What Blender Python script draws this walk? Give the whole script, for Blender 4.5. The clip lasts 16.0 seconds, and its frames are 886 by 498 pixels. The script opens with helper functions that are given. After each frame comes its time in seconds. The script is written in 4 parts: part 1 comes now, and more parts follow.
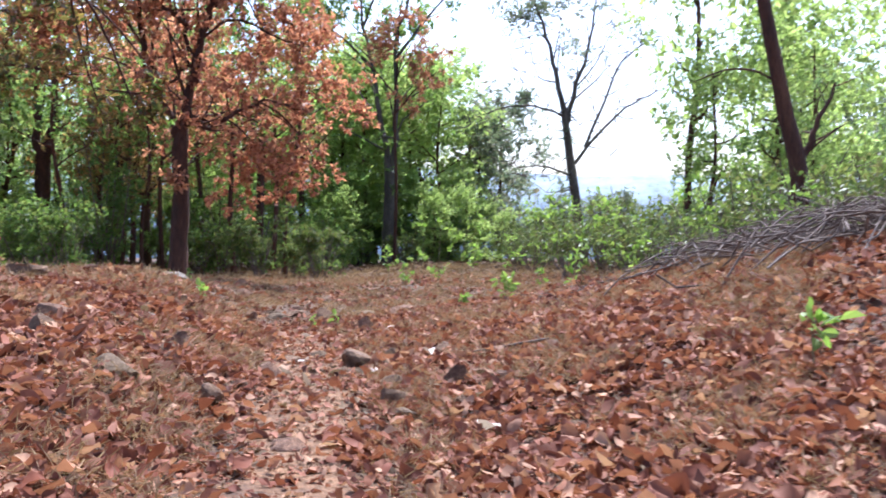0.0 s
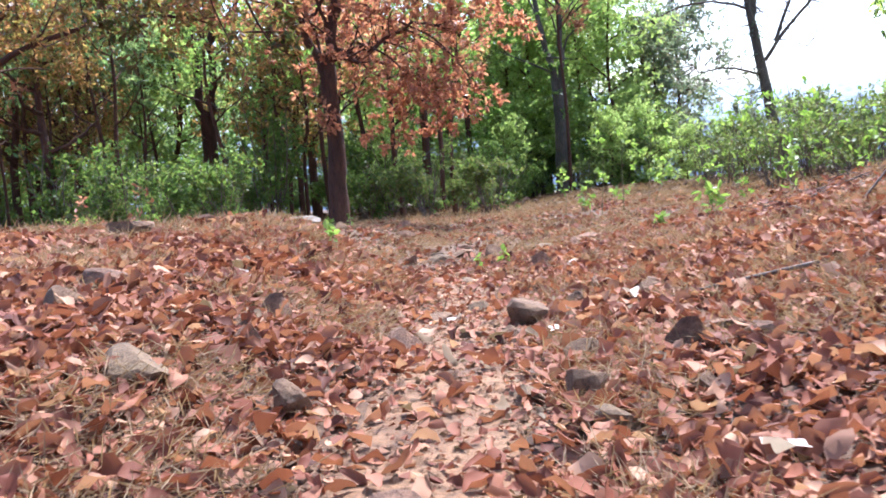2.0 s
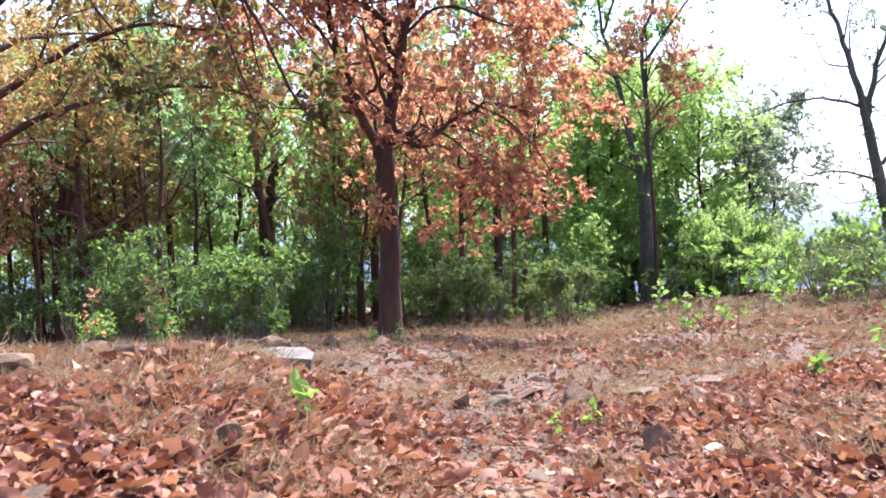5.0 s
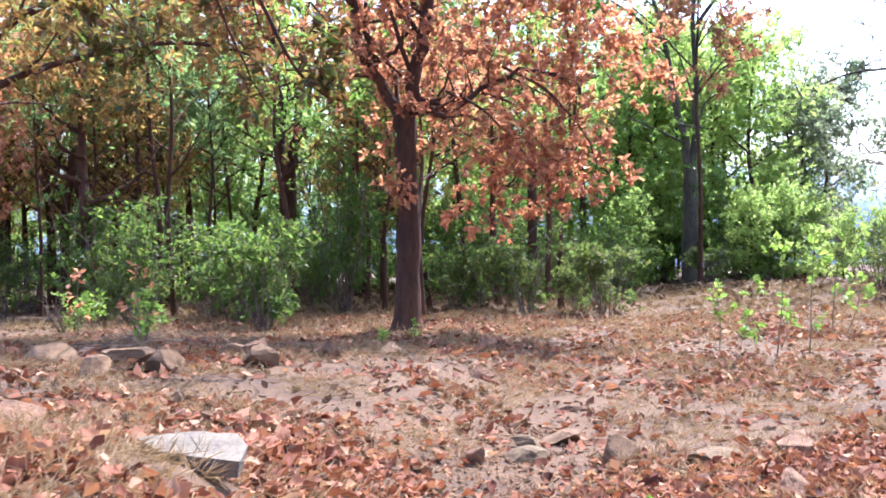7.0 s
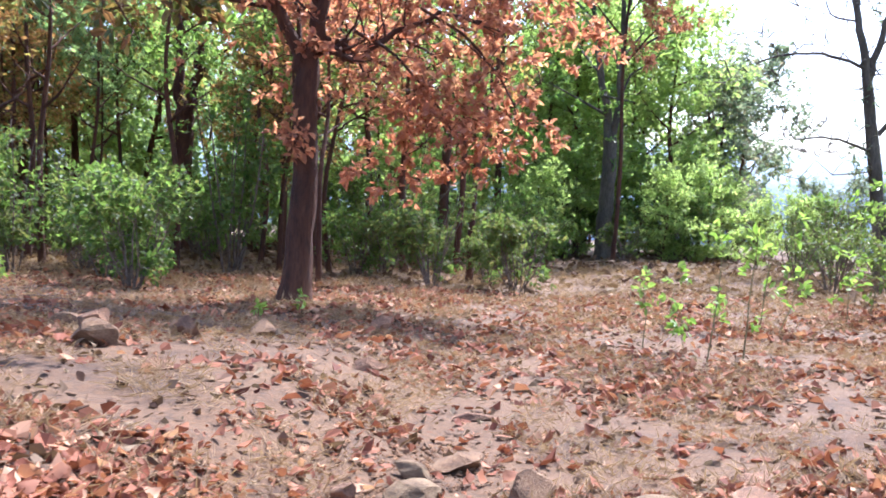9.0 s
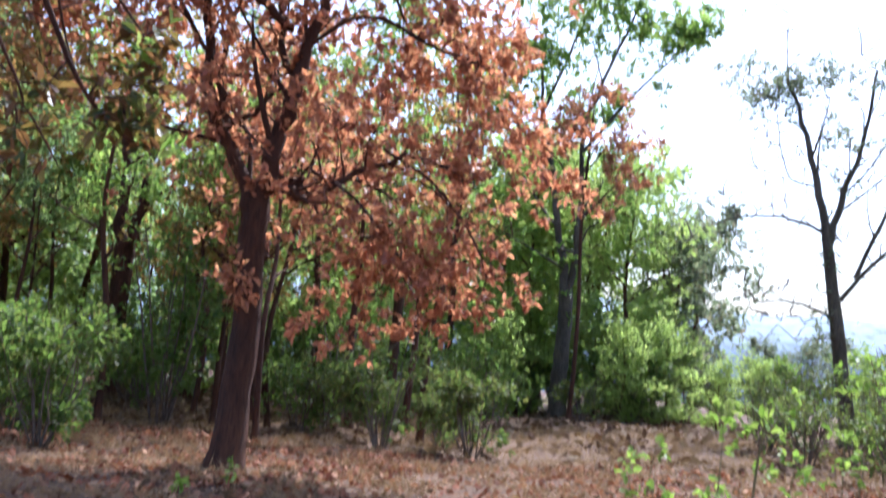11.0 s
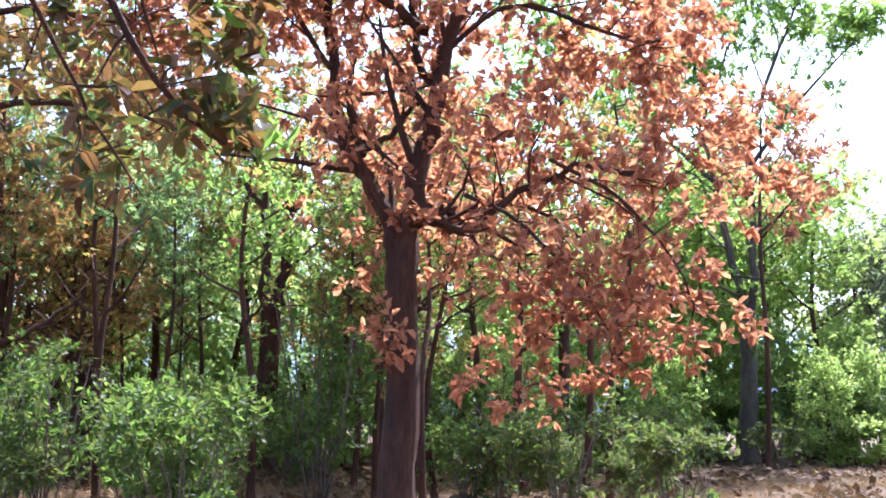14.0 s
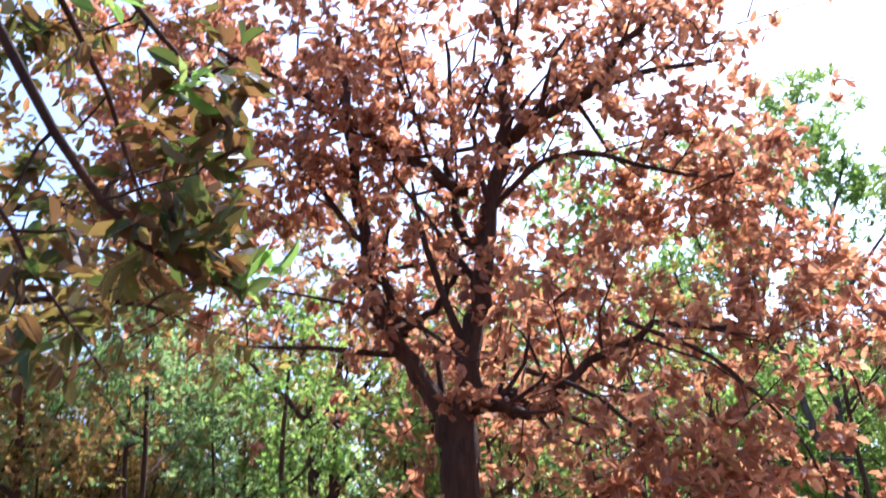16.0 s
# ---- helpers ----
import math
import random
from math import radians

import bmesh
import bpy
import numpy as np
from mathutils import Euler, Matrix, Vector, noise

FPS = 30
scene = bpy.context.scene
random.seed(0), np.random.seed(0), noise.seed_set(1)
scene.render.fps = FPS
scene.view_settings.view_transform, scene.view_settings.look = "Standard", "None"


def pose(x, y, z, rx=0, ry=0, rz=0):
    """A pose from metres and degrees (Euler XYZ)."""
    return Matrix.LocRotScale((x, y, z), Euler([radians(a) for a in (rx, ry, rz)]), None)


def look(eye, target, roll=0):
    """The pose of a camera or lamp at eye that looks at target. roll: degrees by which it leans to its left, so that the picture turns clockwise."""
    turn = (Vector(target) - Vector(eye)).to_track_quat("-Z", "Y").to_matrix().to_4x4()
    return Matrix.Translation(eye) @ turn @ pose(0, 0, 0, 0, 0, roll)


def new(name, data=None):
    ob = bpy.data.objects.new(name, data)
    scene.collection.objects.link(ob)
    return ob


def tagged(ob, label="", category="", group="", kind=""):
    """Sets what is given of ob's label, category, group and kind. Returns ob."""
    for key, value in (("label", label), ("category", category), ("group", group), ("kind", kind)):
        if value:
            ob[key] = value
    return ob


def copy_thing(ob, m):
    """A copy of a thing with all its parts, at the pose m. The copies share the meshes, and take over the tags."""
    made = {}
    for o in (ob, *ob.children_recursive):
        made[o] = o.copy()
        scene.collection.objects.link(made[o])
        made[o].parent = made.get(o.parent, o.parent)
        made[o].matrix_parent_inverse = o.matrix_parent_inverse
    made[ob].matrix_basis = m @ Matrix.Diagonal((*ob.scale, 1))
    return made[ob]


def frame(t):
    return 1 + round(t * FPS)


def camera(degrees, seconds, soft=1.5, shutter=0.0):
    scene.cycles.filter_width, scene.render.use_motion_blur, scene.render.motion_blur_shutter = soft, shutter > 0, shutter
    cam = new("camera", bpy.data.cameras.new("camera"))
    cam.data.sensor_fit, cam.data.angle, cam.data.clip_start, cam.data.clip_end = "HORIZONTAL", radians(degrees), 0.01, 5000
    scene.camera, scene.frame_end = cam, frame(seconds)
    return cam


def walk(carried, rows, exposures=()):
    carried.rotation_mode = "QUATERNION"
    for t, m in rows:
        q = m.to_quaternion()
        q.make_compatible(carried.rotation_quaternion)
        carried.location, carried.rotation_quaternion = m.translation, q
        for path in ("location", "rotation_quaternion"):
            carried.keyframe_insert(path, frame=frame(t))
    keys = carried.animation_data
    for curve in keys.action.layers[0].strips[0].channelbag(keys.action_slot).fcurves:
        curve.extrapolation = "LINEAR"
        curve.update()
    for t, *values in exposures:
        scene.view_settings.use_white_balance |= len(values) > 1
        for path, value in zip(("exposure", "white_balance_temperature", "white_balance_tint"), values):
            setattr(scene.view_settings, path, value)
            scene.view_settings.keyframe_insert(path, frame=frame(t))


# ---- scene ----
cam = camera(50.0, 16.0, soft=1.7, shutter=0.3)
# seconds, place in metres, turn in degrees
ROWS = [
    (0.0, 0, 0, 0.9, 88.15, -0.47, 0.01),
    (0.5, 0.015, 0.687, 0.852, 86.96, 1.02, 4.93),
    (1.0, -0.018, 1.31, 0.775, 86.1, 0.92, 9.46),
    (1.5, -0.091, 1.993, 0.726, 86.1, 1.93, 9.82),
    (2.0, -0.141, 2.665, 0.622, 84.65, 5.29, 10.41),
    (2.5, -0.202, 3.284, 0.583, 85.23, 3.24, 14.79),
    (3.0, -0.287, 3.946, 0.563, 84.76, 0.33, 11.44),
    (3.5, -0.344, 4.646, 0.516, 84.52, 2.54, 11),
    (4.0, -0.464, 5.311, 0.529, 87.28, 1.63, 15.44),
    (4.5, -0.657, 5.956, 0.585, 89.2, 1.6, 12.66),
    (4.7, -0.697, 6.188, 0.634, 90.82, 2.92, 14.44),
    (6.8, -1.12, 8.633, 1.145, 89.7, 2.33, 17.03),
    (7.0, -1.16, 8.866, 1.194, 88.59, 1.58, 17.05),
    (7.5, -1.193, 9.274, 1.222, 90.72, 1.13, 16.31),
    (8.0, -1.299, 9.881, 1.194, 90.15, 0.96, 12.83),
    (8.5, -1.376, 10.473, 1.16, 87.32, 0.58, 13.96),
    (8.7, -1.441, 10.678, 1.182, 86.37, -0.72, 13.42),
    (10.8, -2, 12.35, 1.42, 91.09, -5.06, 8.5),
    (11.0, -2.067, 12.529, 1.421, 95.14, -4.55, 8.61),
    (11.5, -2.236, 12.976, 1.424, 99.08, -5.84, 8.95),
    (12.0, -2.404, 13.423, 1.427, 101.52, -5.02, 9.75),
    (12.5, -2.572, 13.87, 1.43, 102.12, -3.18, 11),
    (13.0, -2.74, 14.317, 1.433, 100.8, -4.38, 11.16),
    (13.5, -2.909, 14.764, 1.436, 99.18, -3.26, 15.32),
    (14.0, -3.077, 15.212, 1.438, 97.79, -0.34, 17.82),
    (14.5, -3.245, 15.659, 1.441, 100.6, -0.53, 18.73),
    (15.0, -3.413, 16.106, 1.444, 106.42, 0.51, 20.88),
    (15.5, -3.582, 16.553, 1.447, 106.16, 1.43, 21.8),
    (16.0, -3.75, 17, 1.45, 110.62, 3.61, 21.79),
]
EXPOSURES = [(t, e, 5150, 16) for t, e in ((0.0, 1.3), (1.0, 1.55), (2.0, 1.7), (4.7, 1.85), (6.8, 2.0), (8.7, 1.95), (11.0, 1.3), (12.0, 0.8), (13.0, 1.5), (14.0, 1.95), (15.0, 1.85), (15.5, 1.8), (16.0, 1.4))]
walk(cam, [(t, pose(x, y, z, rx, ry, rz)) for t, x, y, z, rx, ry, rz in ROWS], EXPOSURES)

# ---- light ----
SUN_AZIMUTH, SUN_HEIGHT = 18.0, 57.0
world = bpy.data.worlds.new("sky")
scene.world = world
world.use_nodes = True
sky = world.node_tree.nodes.new("ShaderNodeTexSky")
sky.sky_type, sky.sun_disc = "NISHITA", False
sky.sun_elevation, sky.sun_rotation = radians(SUN_HEIGHT), radians(SUN_AZIMUTH)
sky.air_density, sky.dust_density, sky.ozone_density = 1.0, 3.5, 1.0
back = world.node_tree.nodes["Background"]
back.inputs["Strength"].default_value = 0.15
world.node_tree.links.new(sky.outputs[0], back.inputs["Color"])
sun = new("sun", bpy.data.lights.new("sun", "SUN"))
sun.data.energy, sun.data.angle, sun.data.color = 4.0, radians(0.6), (1.0, 0.92, 0.80)
toward = Vector((math.sin(radians(SUN_AZIMUTH)) * math.cos(radians(SUN_HEIGHT)), math.cos(radians(SUN_AZIMUTH)) * math.cos(radians(SUN_HEIGHT)), math.sin(radians(SUN_HEIGHT))))
sun.matrix_world = look(toward * 100, (0, 0, 0))


# ---- materials ----
def blank(name):
    m = bpy.data.materials.new(name)
    m.use_nodes = True
    t = m.node_tree
    return m, t, t.nodes["Principled BSDF"], t.nodes["Material Output"]


def ramp(t, colours, source, lo=0.0, hi=1.0):
    r = t.nodes.new("ShaderNodeValToRGB")
    e = r.color_ramp.elements
    while len(e) < len(colours):
        e.new(0.5)
    for k, c in enumerate(colours):
        e[k].position = lo + (hi - lo) * k / max(1, len(colours) - 1)
        e[k].color = (*c, 1)
    t.links.new(source, r.inputs[0])
    return r.outputs[0]


def grain(t, scale, detail=6, rough=0.6, stretch=None, coords="Object"):
    co = t.nodes.new("ShaderNodeTexCoord").outputs[coords]
    if stretch:
        mp = t.nodes.new("ShaderNodeMapping")
        mp.inputs["Scale"].default_value = stretch
        t.links.new(co, mp.inputs[0])
        co = mp.outputs[0]
    n = t.nodes.new("ShaderNodeTexNoise")
    n.inputs["Scale"].default_value, n.inputs["Detail"].default_value, n.inputs["Roughness"].default_value = scale, detail, rough
    t.links.new(co, n.inputs["Vector"])
    return n.outputs[0]


def blend(t, kind, factor, a, b):
    m = t.nodes.new("ShaderNodeMix")
    m.data_type, m.blend_type = "RGBA", kind
    for sock, v in ((m.inputs[0], factor), (m.inputs[6], a), (m.inputs[7], b)):
        if isinstance(v, (int, float)):
            sock.default_value = v
        elif isinstance(v, tuple):
            sock.default_value = (*v, 1)
        else:
            t.links.new(v, sock)
    return m.outputs[2]


def relief(t, bsdf, source, strength, distance):
    b = t.nodes.new("ShaderNodeBump")
    b.inputs["Strength"].default_value, b.inputs["Distance"].default_value = strength, distance
    t.links.new(source, b.inputs["Height"])
    t.links.new(b.outputs[0], bsdf.inputs["Normal"])


def leaf_material(name, colours, through_light=0.45, rough=0.5, lift=1.6, gloss=0.4):
    """Leaves that differ one from another and let light through."""
    m, t, bsdf, out = blank(name)
    geo = t.nodes.new("ShaderNodeNewGeometry")
    col = ramp(t, colours, geo.outputs["Random Per Island"])
    spots = ramp(t, [(0.55, 0.5, 0.45), (1, 1, 1), (1.0, 1.0, 1.0)], grain(t, 0.9, 3))
    col = blend(t, "MULTIPLY", 0.7, col, spots)
    veins = ramp(t, [(0.7, 0.66, 0.6), (1, 1, 1)], grain(t, 38, 3))
    col = blend(t, "MULTIPLY", 0.5, col, veins)
    t.links.new(col, bsdf.inputs["Base Color"])
    bsdf.inputs["Roughness"].default_value = rough
    bsdf.inputs["Specular IOR Level"].default_value = gloss
    tr = t.nodes.new("ShaderNodeBsdfTranslucent")
    bright = blend(t, "MULTIPLY", 1.0, col, (lift, lift, lift * 0.8))
    t.links.new(bright, tr.inputs[0])
    mix = t.nodes.new("ShaderNodeMixShader")
    mix.inputs[0].default_value = through_light
    t.links.new(bsdf.outputs[0], mix.inputs[1])
    t.links.new(tr.outputs[0], mix.inputs[2])
    t.links.new(mix.outputs[0], out.inputs[0])
    return m


def rough_material(name, colours, scale, fine, bump, distance, rough=0.9, stretch=None):
    """Bark, stone, soil: two scales of colour and a relief."""
    m, t, bsdf, out = blank(name)
    big, small = grain(t, scale, 8, 0.65, stretch), grain(t, fine, 8, 0.7, stretch)
    col = ramp(t, colours, big, 0.3, 0.7)
    col = blend(t, "MULTIPLY", 0.85, col, ramp(t, [(0.3, 0.28, 0.27), (1, 1, 1), (1.3, 1.25, 1.15)], small, 0.3, 0.7))
    t.links.new(col, bsdf.inputs["Base Color"])
    bsdf.inputs["Roughness"].default_value = rough
    relief(t, bsdf, small, bump, distance)
    return m


BARK = rough_material("bark", [(0.0317, 0.0116, 0.0046), (0.0764, 0.0277, 0.0109), (0.1271, 0.0496, 0.0197)], 3.0, 22, 1.0, 0.05, stretch=(1, 1, 0.22))
BARK_GREY = rough_material("grey_bark", [(0.042, 0.0313, 0.0216), (0.0978, 0.0749, 0.0512), (0.1676, 0.133, 0.0961)], 2.2, 18, 0.9, 0.04, stretch=(1, 1, 0.3))
STONE = rough_material("stone", [(0.0784, 0.0397, 0.0187), (0.1709, 0.0927, 0.043), (0.2709, 0.1652, 0.0827)], 2.4, 24, 0.8, 0.03)
STONE_DARK = rough_material("dark_stone", [(0.1027, 0.0518, 0.0279), (0.2243, 0.1149, 0.0599), (0.4101, 0.2233, 0.1176)], 3.0, 26, 0.9, 0.03)
STONE_PALE = rough_material("tan_stone", [(0.083, 0.0477, 0.0221), (0.1612, 0.1, 0.0476), (0.2146, 0.1457, 0.0745)], 2.4, 22, 0.7, 0.02)
STONE_SLAB = rough_material("slab_stone", [(0.0868, 0.0651, 0.0452), (0.143, 0.112, 0.0783), (0.192, 0.155, 0.11)], 3.0, 26, 0.6, 0.015)
DEAD_WOOD = rough_material("dead_wood", [(0.07, 0.0476, 0.033), (0.14, 0.0986, 0.0693), (0.224, 0.17, 0.125)], 6, 40, 0.6, 0.01)
GREEN_STEM = rough_material("green_stem", [(0.1, 0.07, 0.04), (0.16, 0.14, 0.06), (0.2, 0.2, 0.08)], 6, 40, 0.4, 0.005)
SOIL = rough_material("soil", [(0.0459, 0.0228, 0.0099), (0.0885, 0.0441, 0.0182), (0.1242, 0.0651, 0.0273), (0.0982, 0.0504, 0.0218)], 0.9, 14, 0.9, 0.04)
LITTER = leaf_material("fallen_leaf", [(0.0643, 0.0198, 0.011), (0.2042, 0.0664, 0.0337), (0.2894, 0.1096, 0.0592), (0.1071, 0.0338, 0.0185), (0.3856, 0.1787, 0.0965), (0.2141, 0.0724, 0.038), (0.4074, 0.1933, 0.1092), (0.1507, 0.0476, 0.0253), (0.3004, 0.1234, 0.0633), (0.5363, 0.3269, 0.1946), (0.1824, 0.0595, 0.0304)], 0.22, 0.7, 1.5, 0.18)
LITTER_TAN = leaf_material("faded_leaf", [(0.0564, 0.0294, 0.0164), (0.1251, 0.0735, 0.0406), (0.1755, 0.1122, 0.0641), (0.0819, 0.0399, 0.0229), (0.2259, 0.1581, 0.0912), (0.1377, 0.0665, 0.0379), (0.2565, 0.1955, 0.124), (0.1071, 0.063, 0.0359)], 0.2, 0.75, 1.2, 0.15)
RED_LEAF = leaf_material("copper_leaf", [(0.1634, 0.0605, 0.0365), (0.2835, 0.1164, 0.0691), (0.3867, 0.1817, 0.1053), (0.232, 0.0907, 0.0568), (0.4469, 0.2418, 0.1385), (0.1891, 0.0777, 0.0487), (0.3094, 0.1555, 0.0978)], 0.56, 0.4, 2.3)
MIXED_LEAF = leaf_material("turning_leaf", [(0.13, 0.085, 0.03), (0.2, 0.17, 0.045), (0.3, 0.14, 0.06), (0.14, 0.15, 0.04), (0.42, 0.23, 0.09), (0.16, 0.075, 0.035), (0.24, 0.24, 0.06)], 0.52, 0.42, 2.2)
YELLOW_LEAF = leaf_material("olive_leaf", [(0.0484, 0.0641, 0.0155), (0.0775, 0.0853, 0.0206), (0.1393, 0.07, 0.0274), (0.0545, 0.0833, 0.0183), (0.1635, 0.09, 0.0335), (0.0908, 0.0434, 0.0206), (0.1817, 0.1334, 0.0365), (0.0666, 0.1, 0.0213)], 0.52, 0.4, 1.9)
GREEN_LEAF = leaf_material("green_leaf", [(0.0633, 0.1056, 0.0258), (0.1139, 0.18, 0.0411), (0.1518, 0.2297, 0.0514), (0.0822, 0.1366, 0.0329), (0.2024, 0.2484, 0.0668), (0.1265, 0.1615, 0.0514)], 0.64, 0.45, 2.5)
DARK_LEAF = leaf_material("dark_green_leaf", [(0.066, 0.1102, 0.0462), (0.1056, 0.162, 0.0594), (0.132, 0.1944, 0.0792), (0.1584, 0.1944, 0.0792)], 0.64, 0.45, 2.5)
BLUE_LEAF = leaf_material("grey_green_leaf", [(0.09, 0.12, 0.08), (0.13, 0.165, 0.10), (0.16, 0.19, 0.12), (0.18, 0.15, 0.11)], 0.55, 0.5, 2.1)
BRIGHT_LEAF = leaf_material("young_leaf", [(0.13, 0.22, 0.03), (0.19, 0.30, 0.05), (0.25, 0.34, 0.07), (0.16, 0.25, 0.05)], 0.5, 0.42, 1.6)
SHRUB_LEAF = leaf_material("shrub_leaf", [(0.0823, 0.1238, 0.0286), (0.1197, 0.1727, 0.0367), (0.1652, 0.2074, 0.053), (0.1102, 0.1061, 0.0408), (0.0918, 0.1414, 0.0326)], 0.5, 0.45, 1.5)
# darker copy of the green leaf, canopy shade put into its colour
UNDER_SHADE_LEAF = leaf_material("shaded_undergrowth_leaf", [(0.05, 0.0862, 0.0202), (0.0813, 0.1331, 0.0275), (0.1125, 0.1648, 0.0367), (0.0875, 0.0951, 0.0275), (0.0625, 0.1141, 0.0257)], 0.58, 0.5, 2.4)
DULL_LEAF = leaf_material("dull_bush_leaf", [(0.0647, 0.097, 0.0243), (0.097, 0.1417, 0.0325), (0.1293, 0.1268, 0.0406), (0.0776, 0.1268, 0.0284)], 0.45, 0.6, 2.3)
# green made paler so that far crowns carry haze in their colour
FAR_HAZE_LEAF = leaf_material("haze_paled_leaf", [(0.1321, 0.1848, 0.0554), (0.1862, 0.2507, 0.0738), (0.2327, 0.2971, 0.0923), (0.1558, 0.2109, 0.0692), (0.2641, 0.2903, 0.1015)], 0.64, 0.5, 2.5)
PATH_SOIL = rough_material("path_soil", [(0.1037, 0.0498, 0.0216), (0.1966, 0.1005, 0.0432), (0.2796, 0.1484, 0.0656), (0.2174, 0.1149, 0.0525)], 2.2, 20, 1.0, 0.04)
PALE_LEAF = leaf_material("bleached_leaf", [(0.55, 0.45, 0.38), (0.62, 0.52, 0.45)], 0.2, 0.7, 1.2, 0.2)
STRAW = leaf_material("straw", [(0.2214, 0.1358, 0.0649), (0.3055, 0.1965, 0.0939), (0.3731, 0.2572, 0.1365), (0.186, 0.1063, 0.0502)], 0.3, 0.7, 1.2)
# the pale blue of distance haze is painted into the hill's colour
HAZED_HILL = rough_material("haze_blue_hill", [(0.16, 0.21, 0.26), (0.19, 0.24, 0.29), (0.22, 0.27, 0.32)], 0.01, 0.08, 0.2, 1.0)


# ---- mesh helpers ----
def mesh_of(name, verts, faces, material, smooth=False):
    """A mesh from rows of vertices and quads (or triangles)."""
    verts, faces = np.asarray(verts, np.float32), np.asarray(faces, np.int32)
    me = bpy.data.meshes.new(name)
    k = faces.shape[1]
    me.vertices.add(len(verts))
    me.vertices.foreach_set("co", verts.ravel())
    me.loops.add(faces.size)
    me.loops.foreach_set("vertex_index", faces.ravel())
    me.polygons.add(len(faces))
    me.polygons.foreach_set("loop_start", np.arange(len(faces), dtype=np.int32) * k)
    me.polygons.foreach_set("use_smooth", np.full(len(faces), smooth))
    me.materials.append(material)
    me.update(calc_edges=True)
    me.validate()
    return me


def part(name, me, parent, label=""):
    ob = new(name, me)
    ob.parent = parent
    if label:
        ob["label"] = label
    return ob


def unit(a):
    return a / np.maximum(np.linalg.norm(a, axis=-1, keepdims=True), 1e-9)


class Tubes:
    """Tapered round limbs, gathered into one mesh."""

    def __init__(self):
        self.v, self.f, self.n = [], [], 0

    def add(self, pts, radii, sides=8, lumps=0.0):
        pts = np.asarray(pts, float)
        count = len(pts)
        tang = unit(np.gradient(pts, axis=0))
        side = np.cross(tang, (0.31, 0.95, 0.05) if abs(tang[0, 2]) > 0.6 else (0, 0, 1))
        side = unit(side)
        other = np.cross(tang, side)
        ang = np.arange(sides) * 2 * math.pi / sides
        r = np.asarray(radii, float)[:, None]
        if lumps:
            r = r * (1 + lumps * (np.random.rand(count, sides) - 0.5))
        else:
            r = np.repeat(r, sides, 1)
        ring = pts[:, None] + r[..., None] * (np.cos(ang)[None, :, None] * side[:, None] + np.sin(ang)[None, :, None] * other[:, None])
        self.v.append(ring.reshape(-1, 3))
        i, j = np.meshgrid(np.arange(count - 1), np.arange(sides), indexing="ij")
        a = self.n + i * sides + j
        b = self.n + i * sides + (j + 1) % sides
        self.f.append(np.stack([a, b, b + sides, a + sides], -1).reshape(-1, 4))
        self.n += count * sides

    def mesh(self, name, material):
        return mesh_of(name, np.concatenate(self.v), np.concatenate(self.f), material, True)


def bend(pts, steps, wobble, rng):
    """A smooth, slightly crooked line through a few points."""
    pts = np.asarray(pts, float)
    at = np.linspace(0, 1, len(pts))
    out = []
    for s in np.linspace(0, 1, steps):
        k = min(len(pts) - 2, int(s * (len(pts) - 1)))
        f = (s - at[k]) / (at[k + 1] - at[k])
        p0, p1, p2, p3 = pts[max(0, k - 1)], pts[k], pts[k + 1], pts[min(len(pts) - 1, k + 2)]
        out.append(0.5 * (2 * p1 + (p2 - p0) * f + (2 * p0 - 5 * p1 + 4 * p2 - p3) * f * f + (3 * p1 - p0 - 3 * p2 + p3) * f ** 3))
    out = np.array(out)
    jit = rng.normal(0, wobble, out.shape)
    jit[0] = 0
    return out + jit


def leaves(name, at, way, face, length, width, fold, droop, material, crinkle=None, plain=False):
    """Folded leaves with six corners each, as one mesh."""
    at, way = np.asarray(at, float), unit(np.asarray(way, float))
    side = unit(np.cross(way, face))
    up = np.cross(side, way)
    n = len(at)
    L, W = np.broadcast_to(length, n)[:, None], np.broadcast_to(width, n)[:, None]
    F, D = np.broadcast_to(fold, n)[:, None], np.broadcast_to(droop, n)[:, None]
    if plain:
        v = np.stack([at, at + way * L * 0.48 + side * W * 0.5 + up * F * W, at + way * L - up * D * L * 0.4, at + way * L * 0.5 - side * W * 0.5 + up * F * W], 1)
        return mesh_of(name, v.reshape(-1, 3), (np.arange(n) * 4)[:, None] + np.arange(4)[None], material)
    v = np.empty((n, 6, 3))
    v[:, 0] = at
    v[:, 1] = at + way * L * 0.33 + side * W * 0.46 + up * (F * W + D * L * 0.3)
    v[:, 2] = at + way * L * 0.72 + side * W * 0.40 + up * (F * W * 0.8 + D * L * 0.1)
    v[:, 3] = at + way * L - up * D * L
    v[:, 4] = at + way * L * 0.72 - side * W * 0.40 + up * (F * W * 0.8 + D * L * 0.1)
    v[:, 5] = at + way * L * 0.33 - side * W * 0.46 + up * (F * W + D * L * 0.3)
    if crinkle is not None:
        v += crinkle.normal(0, 0.075, v.shape) * L[:, None]
    base = (np.arange(n) * 6)[:, None]
    f = np.concatenate([base + np.array([[0, 3, 2, 1]]), base + np.array([[0, 5, 4, 3]])])
    return mesh_of(name, v.reshape(-1, 3), f, material)


